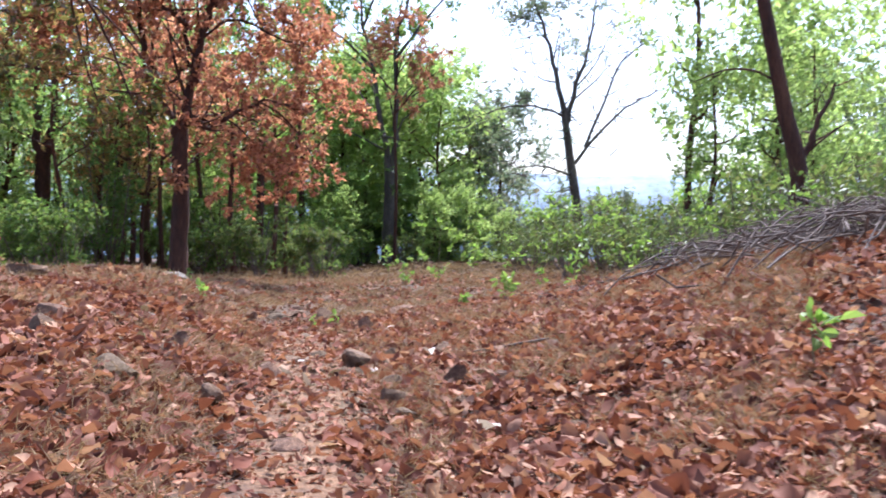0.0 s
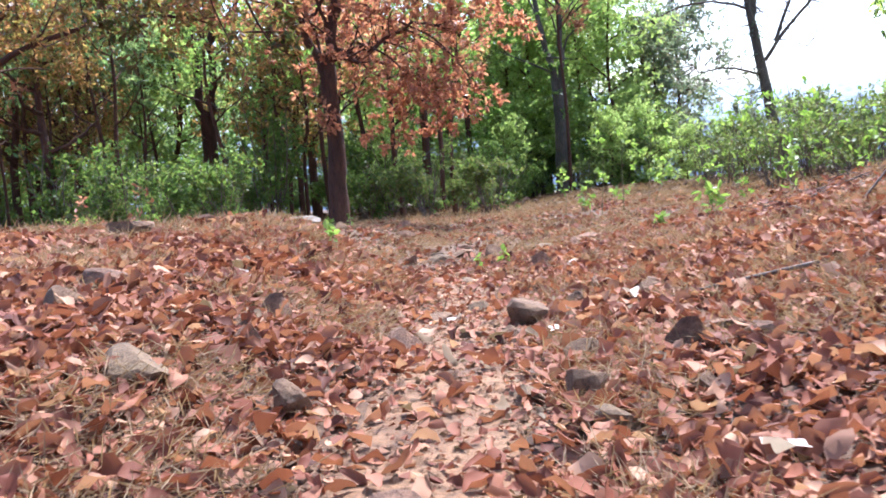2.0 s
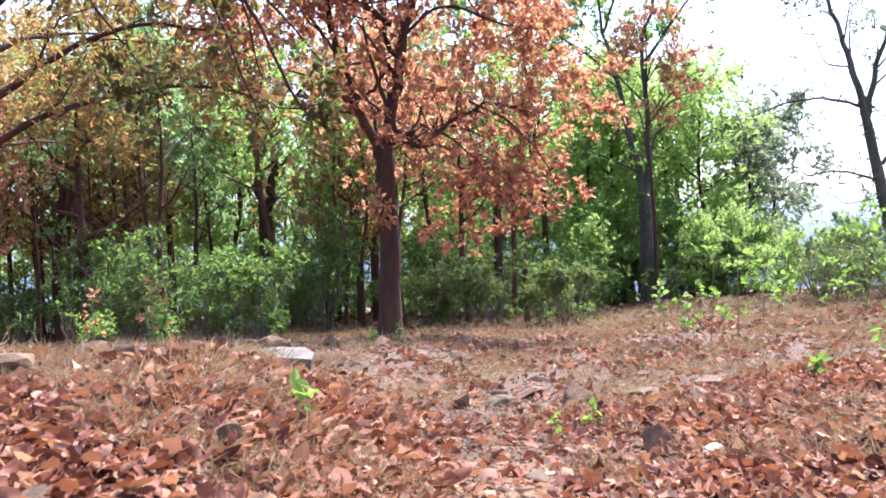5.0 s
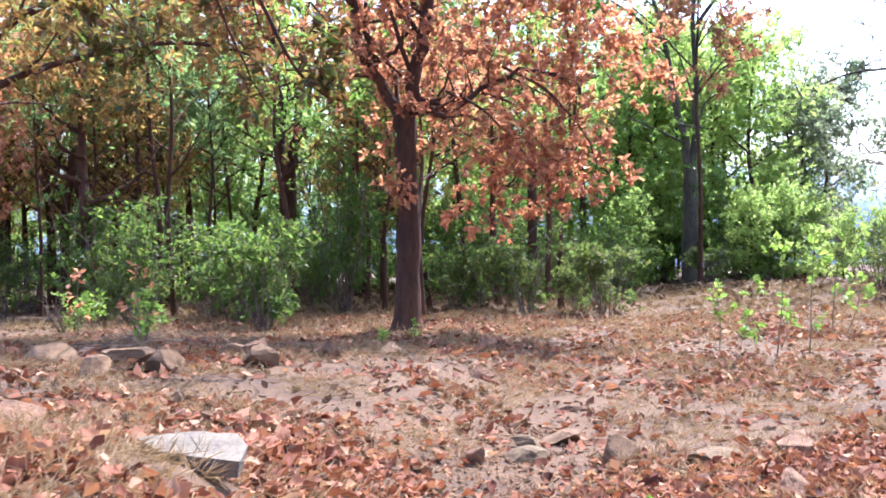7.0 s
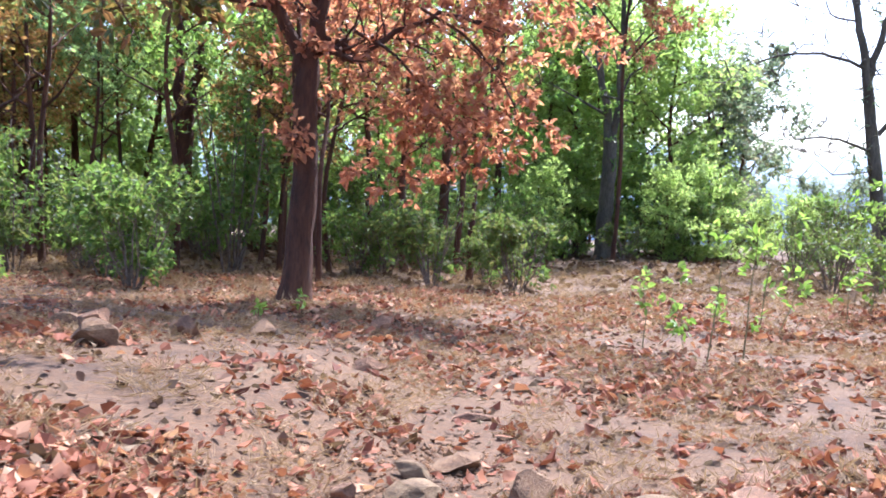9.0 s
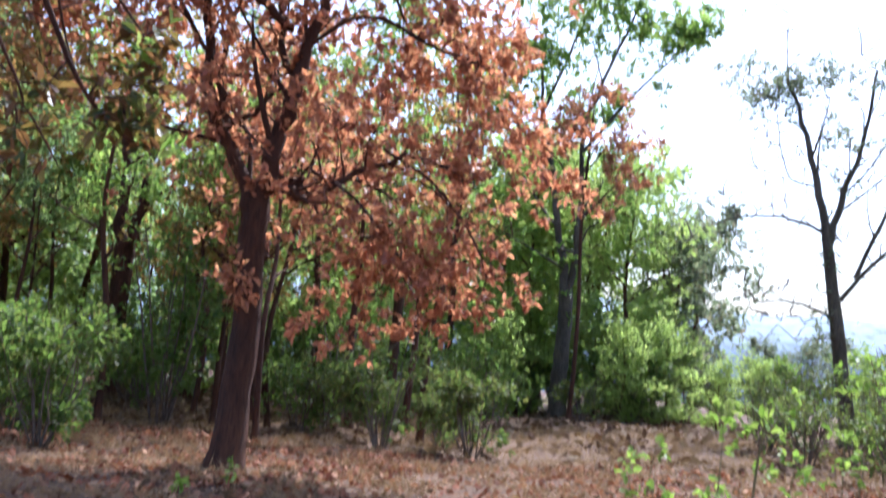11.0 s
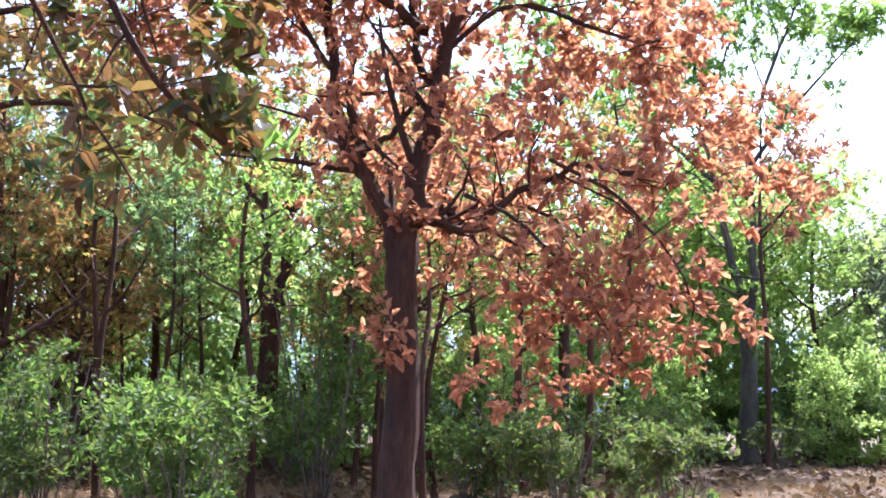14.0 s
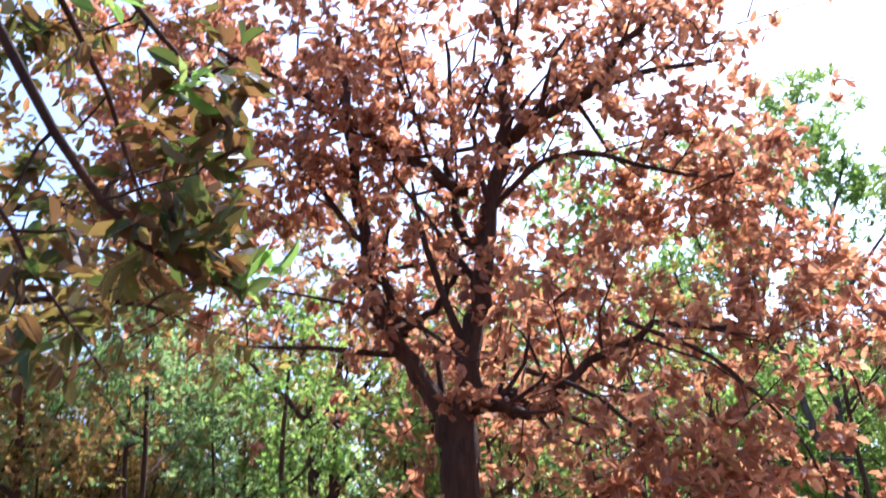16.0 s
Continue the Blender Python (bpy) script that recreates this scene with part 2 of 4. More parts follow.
def curled(name, at, way, face, length, width, rng, material):
    """Dry leaves with curled blades and wavy edges, fifteen corners each."""
    at, way = np.asarray(at, float), unit(np.asarray(way, float))
    side = unit(np.cross(way, face))
    up = np.cross(side, way)
    n = len(at)
    v = np.empty((n, 5, 3, 3))
    cup, roll, twist = rng.uniform(-0.4, 1.1, n), rng.uniform(-0.7, 0.7, n), rng.normal(0, 0.5, n)
    lobes = rng.uniform(0.55, 1.25, (n, 5)) * np.array((0.12, 0.78, 1.0, 0.72, 0.08))
    for i, s in enumerate((0.0, 0.22, 0.5, 0.78, 1.0)):
        for j, c in enumerate((-1.0, 0.0, 1.0)):
            half = width * 0.5 * lobes[:, i]
            out = c * half * (1 - 0.3 * np.abs(cup)) * rng.uniform(0.75, 1.2, n)
            lift = cup * half * c * c + roll * length * (s - 0.4) ** 2 + twist * c * half * (s - 0.3) + rng.normal(0, 0.06, n) * length
            v[:, i, j] = at + way * (s * length)[:, None] + side * out[:, None] + up * lift[:, None]
    i, j = np.meshgrid(np.arange(4), np.arange(2), indexing="ij")
    cell = (i * 3 + j).ravel()
    quad = np.stack([cell, cell + 1, cell + 4, cell + 3], -1)
    f = ((np.arange(n) * 15)[:, None, None] + quad[None]).reshape(-1, 4)
    return mesh_of(name, v.reshape(-1, 3), f, material, True)


def rosettes(name, centres, shoots, per, length, material, rng, slim=0.36, spread=1.1, plain=False):
    """Leaves in tufts at the ends of twigs."""
    n = len(centres)
    at = np.repeat(centres, per, 0) + rng.normal(0, length * 0.25, (n * per, 3))
    way = unit(rng.normal(size=(n * per, 3))) * spread + np.repeat(shoots, per, 0) * 0.7
    way[:, 2] -= 0.15
    face = unit(rng.normal(size=(n * per, 3)) * 0.7 + np.array((0, 0, 1.0)))
    size = length * rng.uniform(0.6, 1.25, n * per)
    return leaves(name, at, way, face, size, size * slim * rng.uniform(0.8, 1.3, n * per), rng.uniform(0.02, 0.25, n * per), rng.uniform(-0.05, 0.25, n * per), material, None, plain)


def cloud(blobs, rng, gap=0.0):
    """Points in uneven, partly hollow lumps (centre, radii, how many)."""
    pts, shoots = [], []
    for cx, cy, cz, rx, ry, rz, n in blobs:
        d = unit(rng.normal(size=(int(n * 1.8), 3)))
        rad = rng.uniform(0.12, 1.0, len(d)) ** 0.55
        lump = 1 + 0.25 * np.sin(d[:, 0] * 5 + cx) * np.cos(d[:, 2] * 6 + cy)
        p = d * (rad * lump)[:, None] * (rx, ry, rz) + (cx, cy, cz)
        keep = np.array([noise.noise(Vector(q) * 0.75) > -0.08 + gap for q in p])
        p, d = p[keep][:n], d[keep][:n]
        pts.append(p)
        shoots.append(d)
    return np.concatenate(pts), np.concatenate(shoots)


def connect(tubes, nodes, tips, rng, share, radius, least=0.004):
    """Thin twigs that branch off the limbs, and off one another, towards a share of the leaf tufts."""
    nodes = np.asarray(nodes)
    goals = tips[rng.random(len(tips)) < share]
    if not len(goals):
        return
    near = np.array([np.linalg.norm(nodes - p, axis=1).min() for p in goals])
    goals = goals[np.argsort(near)]
    known = np.concatenate([nodes, np.zeros((len(goals), 3))])
    thick = np.full(len(known), radius)
    count = len(nodes)
    for p in goals:
        d = np.linalg.norm(known[:count] - p, axis=1)
        k = np.argmin(d + np.where(known[:count, 2] > p[2] + 0.3, 1.0, 0.0))
        a, r = known[k], thick[k]
        mid = (a + p) / 2 + rng.normal(0, 0.1 * d[k], 3) + np.array((0, 0, 0.06 * d[k]))
        tubes.add([a, mid, p], [r, r * 0.8, r * 0.6], 3)
        known[count], thick[count] = p, max(least, r * 0.65)
        count += 1


def build_tree(name, label, place, trunk, radii, limbs, blobs, leaf, size, per=9, bark=BARK, seed=1, twig_share=0.5, gap=0.0, slim=0.36, category="tree", group="", spray=0, scatter=0.45, bare=0, plain=False, least=0.004, offshoot=1.0):
    """A tree out of a trunk line, limb lines (points, first and last radius) and lumps of foliage, all measured from its foot."""
    rng = np.random.default_rng(seed)
    np.random.seed(seed)
    root = tagged(new(name), label, category, group)
    root.location = place
    tb = Tubes()
    line = bend(trunk, 14, radii[0] * 0.05, rng)
    rr = np.interp(np.linspace(0, 1, 14), np.linspace(0, 1, len(radii)), radii)
    line = np.concatenate([[line[0] - (0, 0, 0.35)], line])
    rr = np.concatenate([[rr[0] * 1.5], rr])
    rr[1] *= 1.18
    tb.add(line, rr, 12, 0.14)
    part("trunk", tb.mesh("trunk", bark), root)
    nodes = list(line[6:])
    for pts, r0, r1 in limbs:
        tb = Tubes()
        far = bend(pts, 3 + 3 * len(pts), r0 * 0.25, rng)
        tb.add(far, np.linspace(r0, r1, len(far)), 8, 0.12)
        nodes += list(far[2:])
        for k in range(3, len(far), 2):
            along = unit(far[k] - far[k - 1])
            out = unit(along * 0.6 + rng.normal(0, 0.7, 3) + np.array((0, 0, 0.25)))
            reach = rng.uniform(0.25, 0.5) * np.linalg.norm(far[-1] - far[0]) ** 0.8 * offshoot + 0.25 * offshoot
            tip = far[k] + out * reach
            sub = bend([far[k], far[k] + out * reach * 0.5 + rng.normal(0, 0.08 * reach, 3), tip], 5, 0.01, rng)
            r = np.interp(k, (0, len(far)), (r0, r1)) * 0.45
            tb.add(sub, np.linspace(r, r * 0.3, 5), 5)
            nodes += list(sub[1:])
        part("limb", tb.mesh("limb", bark), root)
    if blobs:
        tips, shoots = cloud(blobs, rng, gap)
        if spray:
            outer = np.array(nodes)[np.array(nodes)[:, 2] > line[-1, 2] * 0.75]
            pick = outer[rng.integers(len(outer), size=spray)] + rng.normal(0, scatter, (spray, 3))
            tips, shoots = np.concatenate([tips, pick]), np.concatenate([shoots, unit(rng.normal(size=(spray, 3)) + (0, 0, 0.3))])
        tb = Tubes()
        connect(tb, nodes, tips, rng, twig_share, 0.014, least)
        if bare:
            outer = np.array(nodes)[4:]
            connect(tb, nodes, outer[rng.integers(len(outer), size=bare)] + rng.normal(0, scatter, (bare, 3)) + (0, 0, scatter * 0.5), rng, 1.0, max(0.02, least * 3), least)
        if tb.v:
            tagged(part("fine_branching", tb.mesh("fine_branching", bark), root), kind="stuff")
        part("crown", rosettes("crown", tips, shoots, per, size, leaf, rng, slim, 1.1, plain), root)
    return root


def wild_tree(name, label, place, height, girth, leaf, size, seed, crown=(0.35, 1.0), spread=2.4, tufts=520, per=7, lean=(0, 0), bark=BARK, fork=0.45, gap=0.0, group="forest trees", spray=120):
    """A forest tree of its own random growth."""
    rng = np.random.default_rng(seed)
    top = np.array((lean[0] * height, lean[1] * height, height * 0.9))
    trunk = [(0, 0, 0), top * 0.3 + rng.normal(0, 0.12, 3), top * 0.6 + rng.normal(0, 0.25, 3), top]
    limbs, blobs = [], []
    count = 7
    for k in range(count):
        f = fork + (0.95 - fork) * k / (count - 1)
        a = rng.uniform(0, 2 * math.pi) + k * 2.4
        start = np.array([np.interp(f, (0, 0.33, 0.66, 1), [p[i] for p in trunk]) for i in range(3)])
        reach = spread * rng.uniform(0.6, 1.05) * (1.15 - 0.6 * f)
        end = start + np.array((math.cos(a) * reach, math.sin(a) * reach, reach * rng.uniform(0.35, 1.0)))
        mid = (start + end) / 2 + np.array((0, 0, -0.08 * reach)) + rng.normal(0, 0.1, 3)
        limbs.append(([start, mid, end], girth * (0.75 - 0.5 * f), girth * 0.1))
    for k in range(9):
        f = crown[0] + (crown[1] - crown[0]) * (k + 0.5) / 9
        a = k * 2.4 + rng.uniform(-0.5, 0.5)
        wide = spread * (0.75 + 0.5 * math.sin(math.pi * min(1, (f - crown[0]) / (crown[1] - crown[0] + 0.01))))
        off = wide * rng.uniform(0.25, 0.65)
        blobs.append((top[0] * f + math.cos(a) * off, top[1] * f + math.sin(a) * off, height * f, wide * rng.uniform(0.45, 0.75), wide * rng.uniform(0.45, 0.75), height * rng.uniform(0.08, 0.13), tufts // 9))
    return build_tree(name, label, place, trunk, [girth, girth * 0.8, girth * 0.6, girth * 0.18], limbs, blobs, leaf, size, per, bark, seed, 0.35, gap, group=group, spray=spray, scatter=spread * 0.3, plain=True, slim=0.48)


def bush(name, label, place, wide, high, leaf, size, seed, tufts=260, per=9, stems=9, slim=0.42, group="", bark=DEAD_WOOD):
    """A shrub: crooked stems from the ground and foliage in uneven lumps."""
    rng = np.random.default_rng(seed)
    root = tagged(new(name), label, "bush", group)
    root.location = place
    nodes, blobs = [], []
    for k in range(stems):
        tb = Tubes()
        a = rng.uniform(0, 2 * math.pi)
        foot = np.array((math.cos(a), math.sin(a), 0)) * wide * 0.12 * rng.random()
        tip = np.array((math.cos(a) * wide * rng.uniform(0.2, 0.8), math.sin(a) * wide * rng.uniform(0.2, 0.8), high * rng.uniform(0.6, 1.0)))
        line = bend([foot - (0, 0, 0.1), (foot + tip) / 2 + rng.normal(0, 0.08 * wide, 3), tip], 6, 0.015, rng)
        tb.add(line, np.linspace(0.018, 0.005, 6) * (0.7 + high * 0.25), 4)
        for j in (2, 3, 4):
            e = line[j] + unit(rng.normal(size=3) + (0, 0, 0.4)) * wide * rng.uniform(0.15, 0.35)
            tb.add([line[j], (line[j] + e) / 2 + rng.normal(0, 0.02, 3), e], [0.008, 0.006, 0.003], 3)
            nodes += [e]
        part("stem", tb.mesh("stem", bark), root)
        nodes += list(line[2:])
        blobs.append((*(tip * (0.9, 0.9, 0.82)), wide * rng.uniform(0.25, 0.42), wide * rng.uniform(0.25, 0.42), high * rng.uniform(0.14, 0.26), int(tufts * 0.7 / stems)))
        blobs.append((*(tip * (0.7, 0.7, 0.4)), wide * 0.35, wide * 0.35, high * 0.2, int(tufts * 0.3 / stems)))
    tips, shoots = cloud(blobs, rng)
    part("foliage", rosettes("foliage", tips, shoots, per, size, leaf, rng, slim * 1.15, 1.1, True), root)
    return root


def sapling(name, label, place, high, leaf, size, seed, tufts=7, per=5, lean=0.1):
    """A young shoot: one thin stem, a few side shoots, large fresh leaves."""
    rng = np.random.default_rng(seed)
    root = tagged(new(name), label, "sapling", "young saplings")
    root.location = place
    tb = Tubes()
    tip = np.array((rng.normal(0, lean) * high, rng.normal(0, lean) * high, high))
    line = bend([(0, 0, -0.05), tip * 0.5 + rng.normal(0, 0.03 * high, 3), tip], 7, 0.004, rng)
    tb.add(line, np.linspace(0.009, 0.004, 7) * (0.7 + 0.5 * high), 5)
    ends, ways = [tip], [np.array((0, 0, 1.0))]
    for k in range(tufts - 1):
        p = line[rng.integers(2, 7)]
        out = unit(np.array((rng.normal(), rng.normal(), 0.5)))
        e = p + out * high * rng.uniform(0.08, 0.25)
        tb.add([p, (p + e) / 2 + (0, 0, 0.01), e], [0.004, 0.003, 0.002], 3)
        ends.append(e)
        ways.append(out)
    part("stem", tb.mesh("stem", GREEN_STEM), root)
    part("foliage", rosettes("foliage", np.array(ends), np.array(ways), per, size, leaf, rng, 0.5, 0.9), root)
    return root


ROCKS = {}


def rock(label, x, y, wide, high, deep, material, seed, turn=0.0, sink=0.3, name="rock"):
    """A broken field stone, partly sunk into the ground."""
    key = (seed % 7, material.name)
    if key not in ROCKS:
        rng = np.random.default_rng(seed % 7 + 40)
        bm = bmesh.new()
        bmesh.ops.create_icosphere(bm, subdivisions=3, radius=0.5)
        cuts = unit(rng.normal(size=(11, 3)))
        depth = rng.uniform(0.2, 0.37, 11)
        for v in bm.verts:
            p = np.array(v.co)
            for c, d in zip(cuts, depth):
                over = p @ c - d
                if over > 0:
                    p = p - c * over
            q = Vector(p)
            v.co = q * (1.12 + 0.06 * noise.noise(q * 5 + Vector((seed, 0, 0))) + 0.05 * noise.noise(q * 14))
        me = bpy.data.meshes.new("rock")
        bm.to_mesh(me)
        bm.free()
        me.materials.append(material)
        ROCKS[key] = me
    ob = tagged(new(name, ROCKS[key]), label, "rock", "field stones")
    ob.matrix_world = Matrix.LocRotScale((x, y, height(x, y) + high * (0.36 - sink * 0.5)), Euler((0.12 * math.sin(seed * 3.0), 0.12 * math.cos(seed * 2.0), turn)), (wide * 1.25, deep * 1.25, high * 1.35))
    return ob


# ---- ground ----
def lerp(v, xs, ys):
    return float(np.interp(v, xs, ys))


def ease(a, b, v):
    k = min(1.0, max(0.0, (v - a) / (b - a)))
    return k * k * (3 - 2 * k)


def path_x(y):
    """The middle of the footpath."""
    return lerp(y, (-10, 0, 4.7, 7, 10.4, 12, 13.2, 15.3, 18.7, 22, 27, 35, 60), (0, -.1, -.72, -.98, -1.42, -1.75, -2.2, -2.95, -3.0, -3.4, -4.4, -5, -6))


def height(x, y):
    """The lie of the land: a path that falls gently, a bank on each side."""
    z = lerp(y, (-20, 0, 2.7, 4.6, 5.5, 7.1, 9.7, 13, 16.5, 19, 22, 27, 35, 56, 100, 300, 900), (.2, -.06, -.29, -.39, -.41, -.42, -.55, -.74, -.97, -1.05, -1.08, -1.1, -1.4, -2.0, -3.5, -14, -40))
    u = x - path_x(y)
    z += ease(.2, 2.0, -u) * lerp(y, (0, 5, 7.3, 9.8, 11, 12.7, 14.2, 16, 20, 27, 35), (.35, .42, .45, .57, .68, .84, .6, .5, .5, .12, 0))
    z += .035 * max(0.0, min(8.0, -u - 2.0)) * ease(26, 14, y)
    z += ease(.5, 4.5, u) * lerp(y, (0, 5, 9, 13, 18, 27, 40), (.5, .45, .7, .5, .3, .15, .3))
    z += 0.65 * ease(3.2, 6.2, u) * ease(5.0, 8.0, y) * ease(20.0, 12.0, y)
    z += 0.035 * noise.noise(Vector((x * 3.1, y * 3.1, 9))) * ease(0.5, 1.2, abs(u)) * ease(40, 25, y)
    return z + 0.05 * noise.noise(Vector((x * 0.6, y * 0.6, 3))) + 0.02 * noise.noise(Vector((x * 2.2, y * 2.2, 7)))


def axis(near0, near1, step, far0, far1):
    """Even steps near the path, growing ones out to the horizon."""
    v = list(np.arange(near0, near1 + 1e-6, step))
    s, a = step, near1
    while a < far1:
        s *= 1.22
        a += s
        v.append(a)
    s, a = step, near0
    while a > far0:
        s *= 1.22
        a -= s
        v.insert(0, a)
    return np.array(v)


gx, gy = axis(-9, 6, 0.14, -900, 900), axis(-1, 30, 0.14, -200, 1400)
gv = np.array([(x, y, height(x, y)) for y in gy for x in gx])
gi, gj = np.meshgrid(np.arange(len(gy) - 1), np.arange(len(gx) - 1), indexing="ij")
ga = gi * len(gx) + gj
ground = tagged(new("ground", mesh_of("ground", gv, np.stack([ga, ga + 1, ga + 1 + len(gx), ga + len(gx)], -1).reshape(-1, 4), SOIL, True)), "reddish dry soil of a forest path between low banks", "ground", kind="structure")

# the trodden strip, a little brighter than the soil beside it
fv, fy = [], np.arange(1.0, 13.4, 0.12)
for y in fy:
    half = 0.42 + 0.12 * noise.noise(Vector((y * 0.7, 0, 4)))
    for s in (-1.0, -0.6, -0.2, 0.2, 0.6, 1.0):
        x = path_x(y) + s * half + 0.1 * noise.noise(Vector((y * 1.3, s * 2, 8)))
        fv.append((x, y, height(x, y) + (0.02 if abs(s) < 1 else -0.03)))
fi, fj = np.meshgrid(np.arange(len(fy) - 1), np.arange(5), indexing="ij")
fa = fi * 6 + fj
tagged(new("footpath", mesh_of("footpath", fv, np.stack([fa, fa + 1, fa + 7, fa + 6], -1).reshape(-1, 4), PATH_SOIL, True)), "narrow trodden footpath of orange brown earth", "path", kind="structure")

# far ridge, its distance haze put into the base colour
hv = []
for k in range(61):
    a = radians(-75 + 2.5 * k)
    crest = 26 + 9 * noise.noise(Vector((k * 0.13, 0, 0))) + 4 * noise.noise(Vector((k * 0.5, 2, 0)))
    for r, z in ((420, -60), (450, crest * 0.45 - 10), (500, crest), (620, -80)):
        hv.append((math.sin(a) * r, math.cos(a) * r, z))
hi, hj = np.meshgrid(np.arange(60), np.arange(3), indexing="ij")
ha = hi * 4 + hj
tagged(new("backdrop", mesh_of("backdrop", hv, np.stack([ha, ha + 1, ha + 5, ha + 4], -1).reshape(-1, 4), HAZED_HILL, True)), "wooded hill in the distance, tinted pale blue for haze", "hill", kind="structure")


# ---- trees that stand out ----
def standing(x, y, dz=0.0):
    return Vector((x, y, height(x, y) + dz))


RX, RY = 0.94, 0.35


def flat(pts, deep=0.0):
    """Points given as right and up (and deeper) of the copper tree's foot."""
    out = []
    for k, p in enumerate(pts):
        d = (p[2] if len(p) > 2 else 0.0) + deep * k
        out.append((p[0] * RX - d * RY, p[0] * RY + d * RX, p[1] + 0.5 * min(1.0, p[1] / 3.6)))
    return out


build_tree(
    "copper_tree", "large tree with dark bark and copper red leaves beside the path", standing(-7.6, 27.2),
    flat([(-0.02, 0), (0.06, 1.2), (0.1, 2.6), (0.08, 3.5), (0.06, 4.0)]), [0.31, 0.245, 0.215, 0.215, 0.205],
    [
        (flat([(0.02, 3.65), (-0.14, 4.08), (-0.38, 4.58), (-0.68, 5.0), (-0.9, 5.75), (-1.0, 7.0), (-1.1, 8.3), (-1.3, 9.6)], 0.05), 0.145, 0.04),
        (flat([(0.1, 3.7), (0.22, 4.4), (0.38, 5.15), (0.6, 5.9), (0.78, 6.9), (0.93, 7.6), (0.98, 8.6), (0.95, 10.2)], -0.04), 0.165, 0.04),
        (flat([(0.12, 4.02), (0.42, 4.06), (0.62, 4.0), (0.8, 3.88), (1.15, 4.06), (1.7, 4.42), (2.4, 4.7), (3.1, 4.6)], -0.1), 0.10, 0.03),
        (flat([(-0.5, 4.95), (-0.62, 5.4), (-0.7, 5.9), (-0.62, 6.6)], 0.1), 0.075, 0.03),
        (flat([(0.9, 7.4), (1.3, 7.65), (2.1, 8.0), (2.5, 8.55), (3.2, 9.0)], -0.1), 0.11, 0.03),
        (flat([(1.9, 7.9, -0.3), (2.9, 8.1, -0.4), (3.8, 8.1, -0.5)]), 0.055, 0.02),
        (flat([(0.4, 6.75), (0.08, 6.95), (-0.5, 7.3), (-1.0, 7.7), (-1.7, 8.2), (-2.6, 8.75)], -0.1), 0.085, 0.03),
        (flat([(0.6, 5.9), (0.32, 6.2), (0.2, 7.1), (0.27, 7.9), (0.3, 9.2)], 0.1), 0.075, 0.025),
        (flat([(0.27, 7.9, 0.3), (-0.22, 8.1, 0.3), (-0.45, 8.8, 0.3)]), 0.05, 0.02),
        (flat([(-0.6, 5.0), (-0.2, 5.15), (0.1, 5.5), (0.3, 5.7)], -0.06), 0.055, 0.03),
        (flat([(-0.95, 6.2), (-1.4, 6.9), (-1.9, 7.6), (-2.5, 8.1)], 0.12), 0.045, 0.02),
        (flat([(0.45, 6.2), (1.2, 6.9), (1.9, 6.95), (2.7, 6.5), (3.4, 6.3)], -0.25), 0.045, 0.02),
        (flat([(0.12, 4.0), (0.8, 4.3, 0.5), (1.8, 4.5, 1.0), (2.6, 4.2, 1.4)]), 0.06, 0.02),
        (flat([(0.9, 4.35, -0.4), (1.5, 4.0, -0.7), (2.2, 3.3, -0.9), (2.7, 2.6, -1.0)]), 0.035, 0.012),
        (flat([(2.0, 4.8, -0.6), (2.8, 4.3, -0.8), (3.5, 3.5, -0.9), (3.8, 2.9, -0.9)]), 0.03, 0.012),
    ],
    [
        (2.0, 0.9, 5.8, 1.5, 1.5, 1.2, 120), (3.7, 1.4, 5.6, 1.3, 1.4, 1.3, 120), (4.7, 1.8, 5.2, 0.9, 1.0, 1.1, 70), (2.4, -0.2, 3.5, 1.2, 1.0, 0.9, 95), (1.5, -0.2, 2.6, 0.8, 0.7, 0.6, 42),
        (3.5, 0.6, 3.2, 1.0, 0.9, 0.9, 75), (2.7, 0.3, 2.2, 0.7, 0.6, 0.5, 26), (2.6, 1.2, 7.2, 1.6, 1.6, 1.1, 120), (4.0, 1.6, 7.6, 1.1, 1.2, 0.9, 70), (0.9, 0.2, 8.6, 1.6, 1.6, 1.2, 90), (2.3, 1.0, 9.4, 1.5, 1.5, 1.0, 90),
        (-1.2, -0.5, 8.4, 1.5, 1.5, 1.2, 150), (-2.4, -0.9, 7.4, 1.3, 1.4, 1.0, 150), (-1.3, -0.4, 10.0, 1.6, 1.5, 1.1, 150), (0.8, 0.3, 10.6, 1.6, 1.6, 1.0, 90), (-3.2, -1.1, 8.6, 1.2, 1.3, 1.0, 120), (-3.6, -1.3, 7.0, 1.0, 1.1, 1.0, 70), (-4.0, -1.3, 9.8, 1.2, 1.2, 1.0, 90),
        # the highest lumps here, mostly out of view, are added to shade the ground
        (-2.5, -0.5, 6.0, 0.9, 1.1, 0.7, 40), (0.1, -0.4, 3.0, 0.4, 0.4, 0.5, 16), (0.0, 0.0, 12.0, 2.6, 2.4, 1.0, 130), (1.4, 0.6, 7.4, 1.1, 1.1, 0.9, 60), (2.4, 0.6, 11.0, 2.0, 2.0, 1.0, 90), (-2.6, -0.6, 10.6, 1.6, 1.8, 1.0, 140),
    ],
    RED_LEAF, 0.155, 9, seed=11, twig_share=0.5, gap=0.04, slim=0.5, spray=900, scatter=0.5)

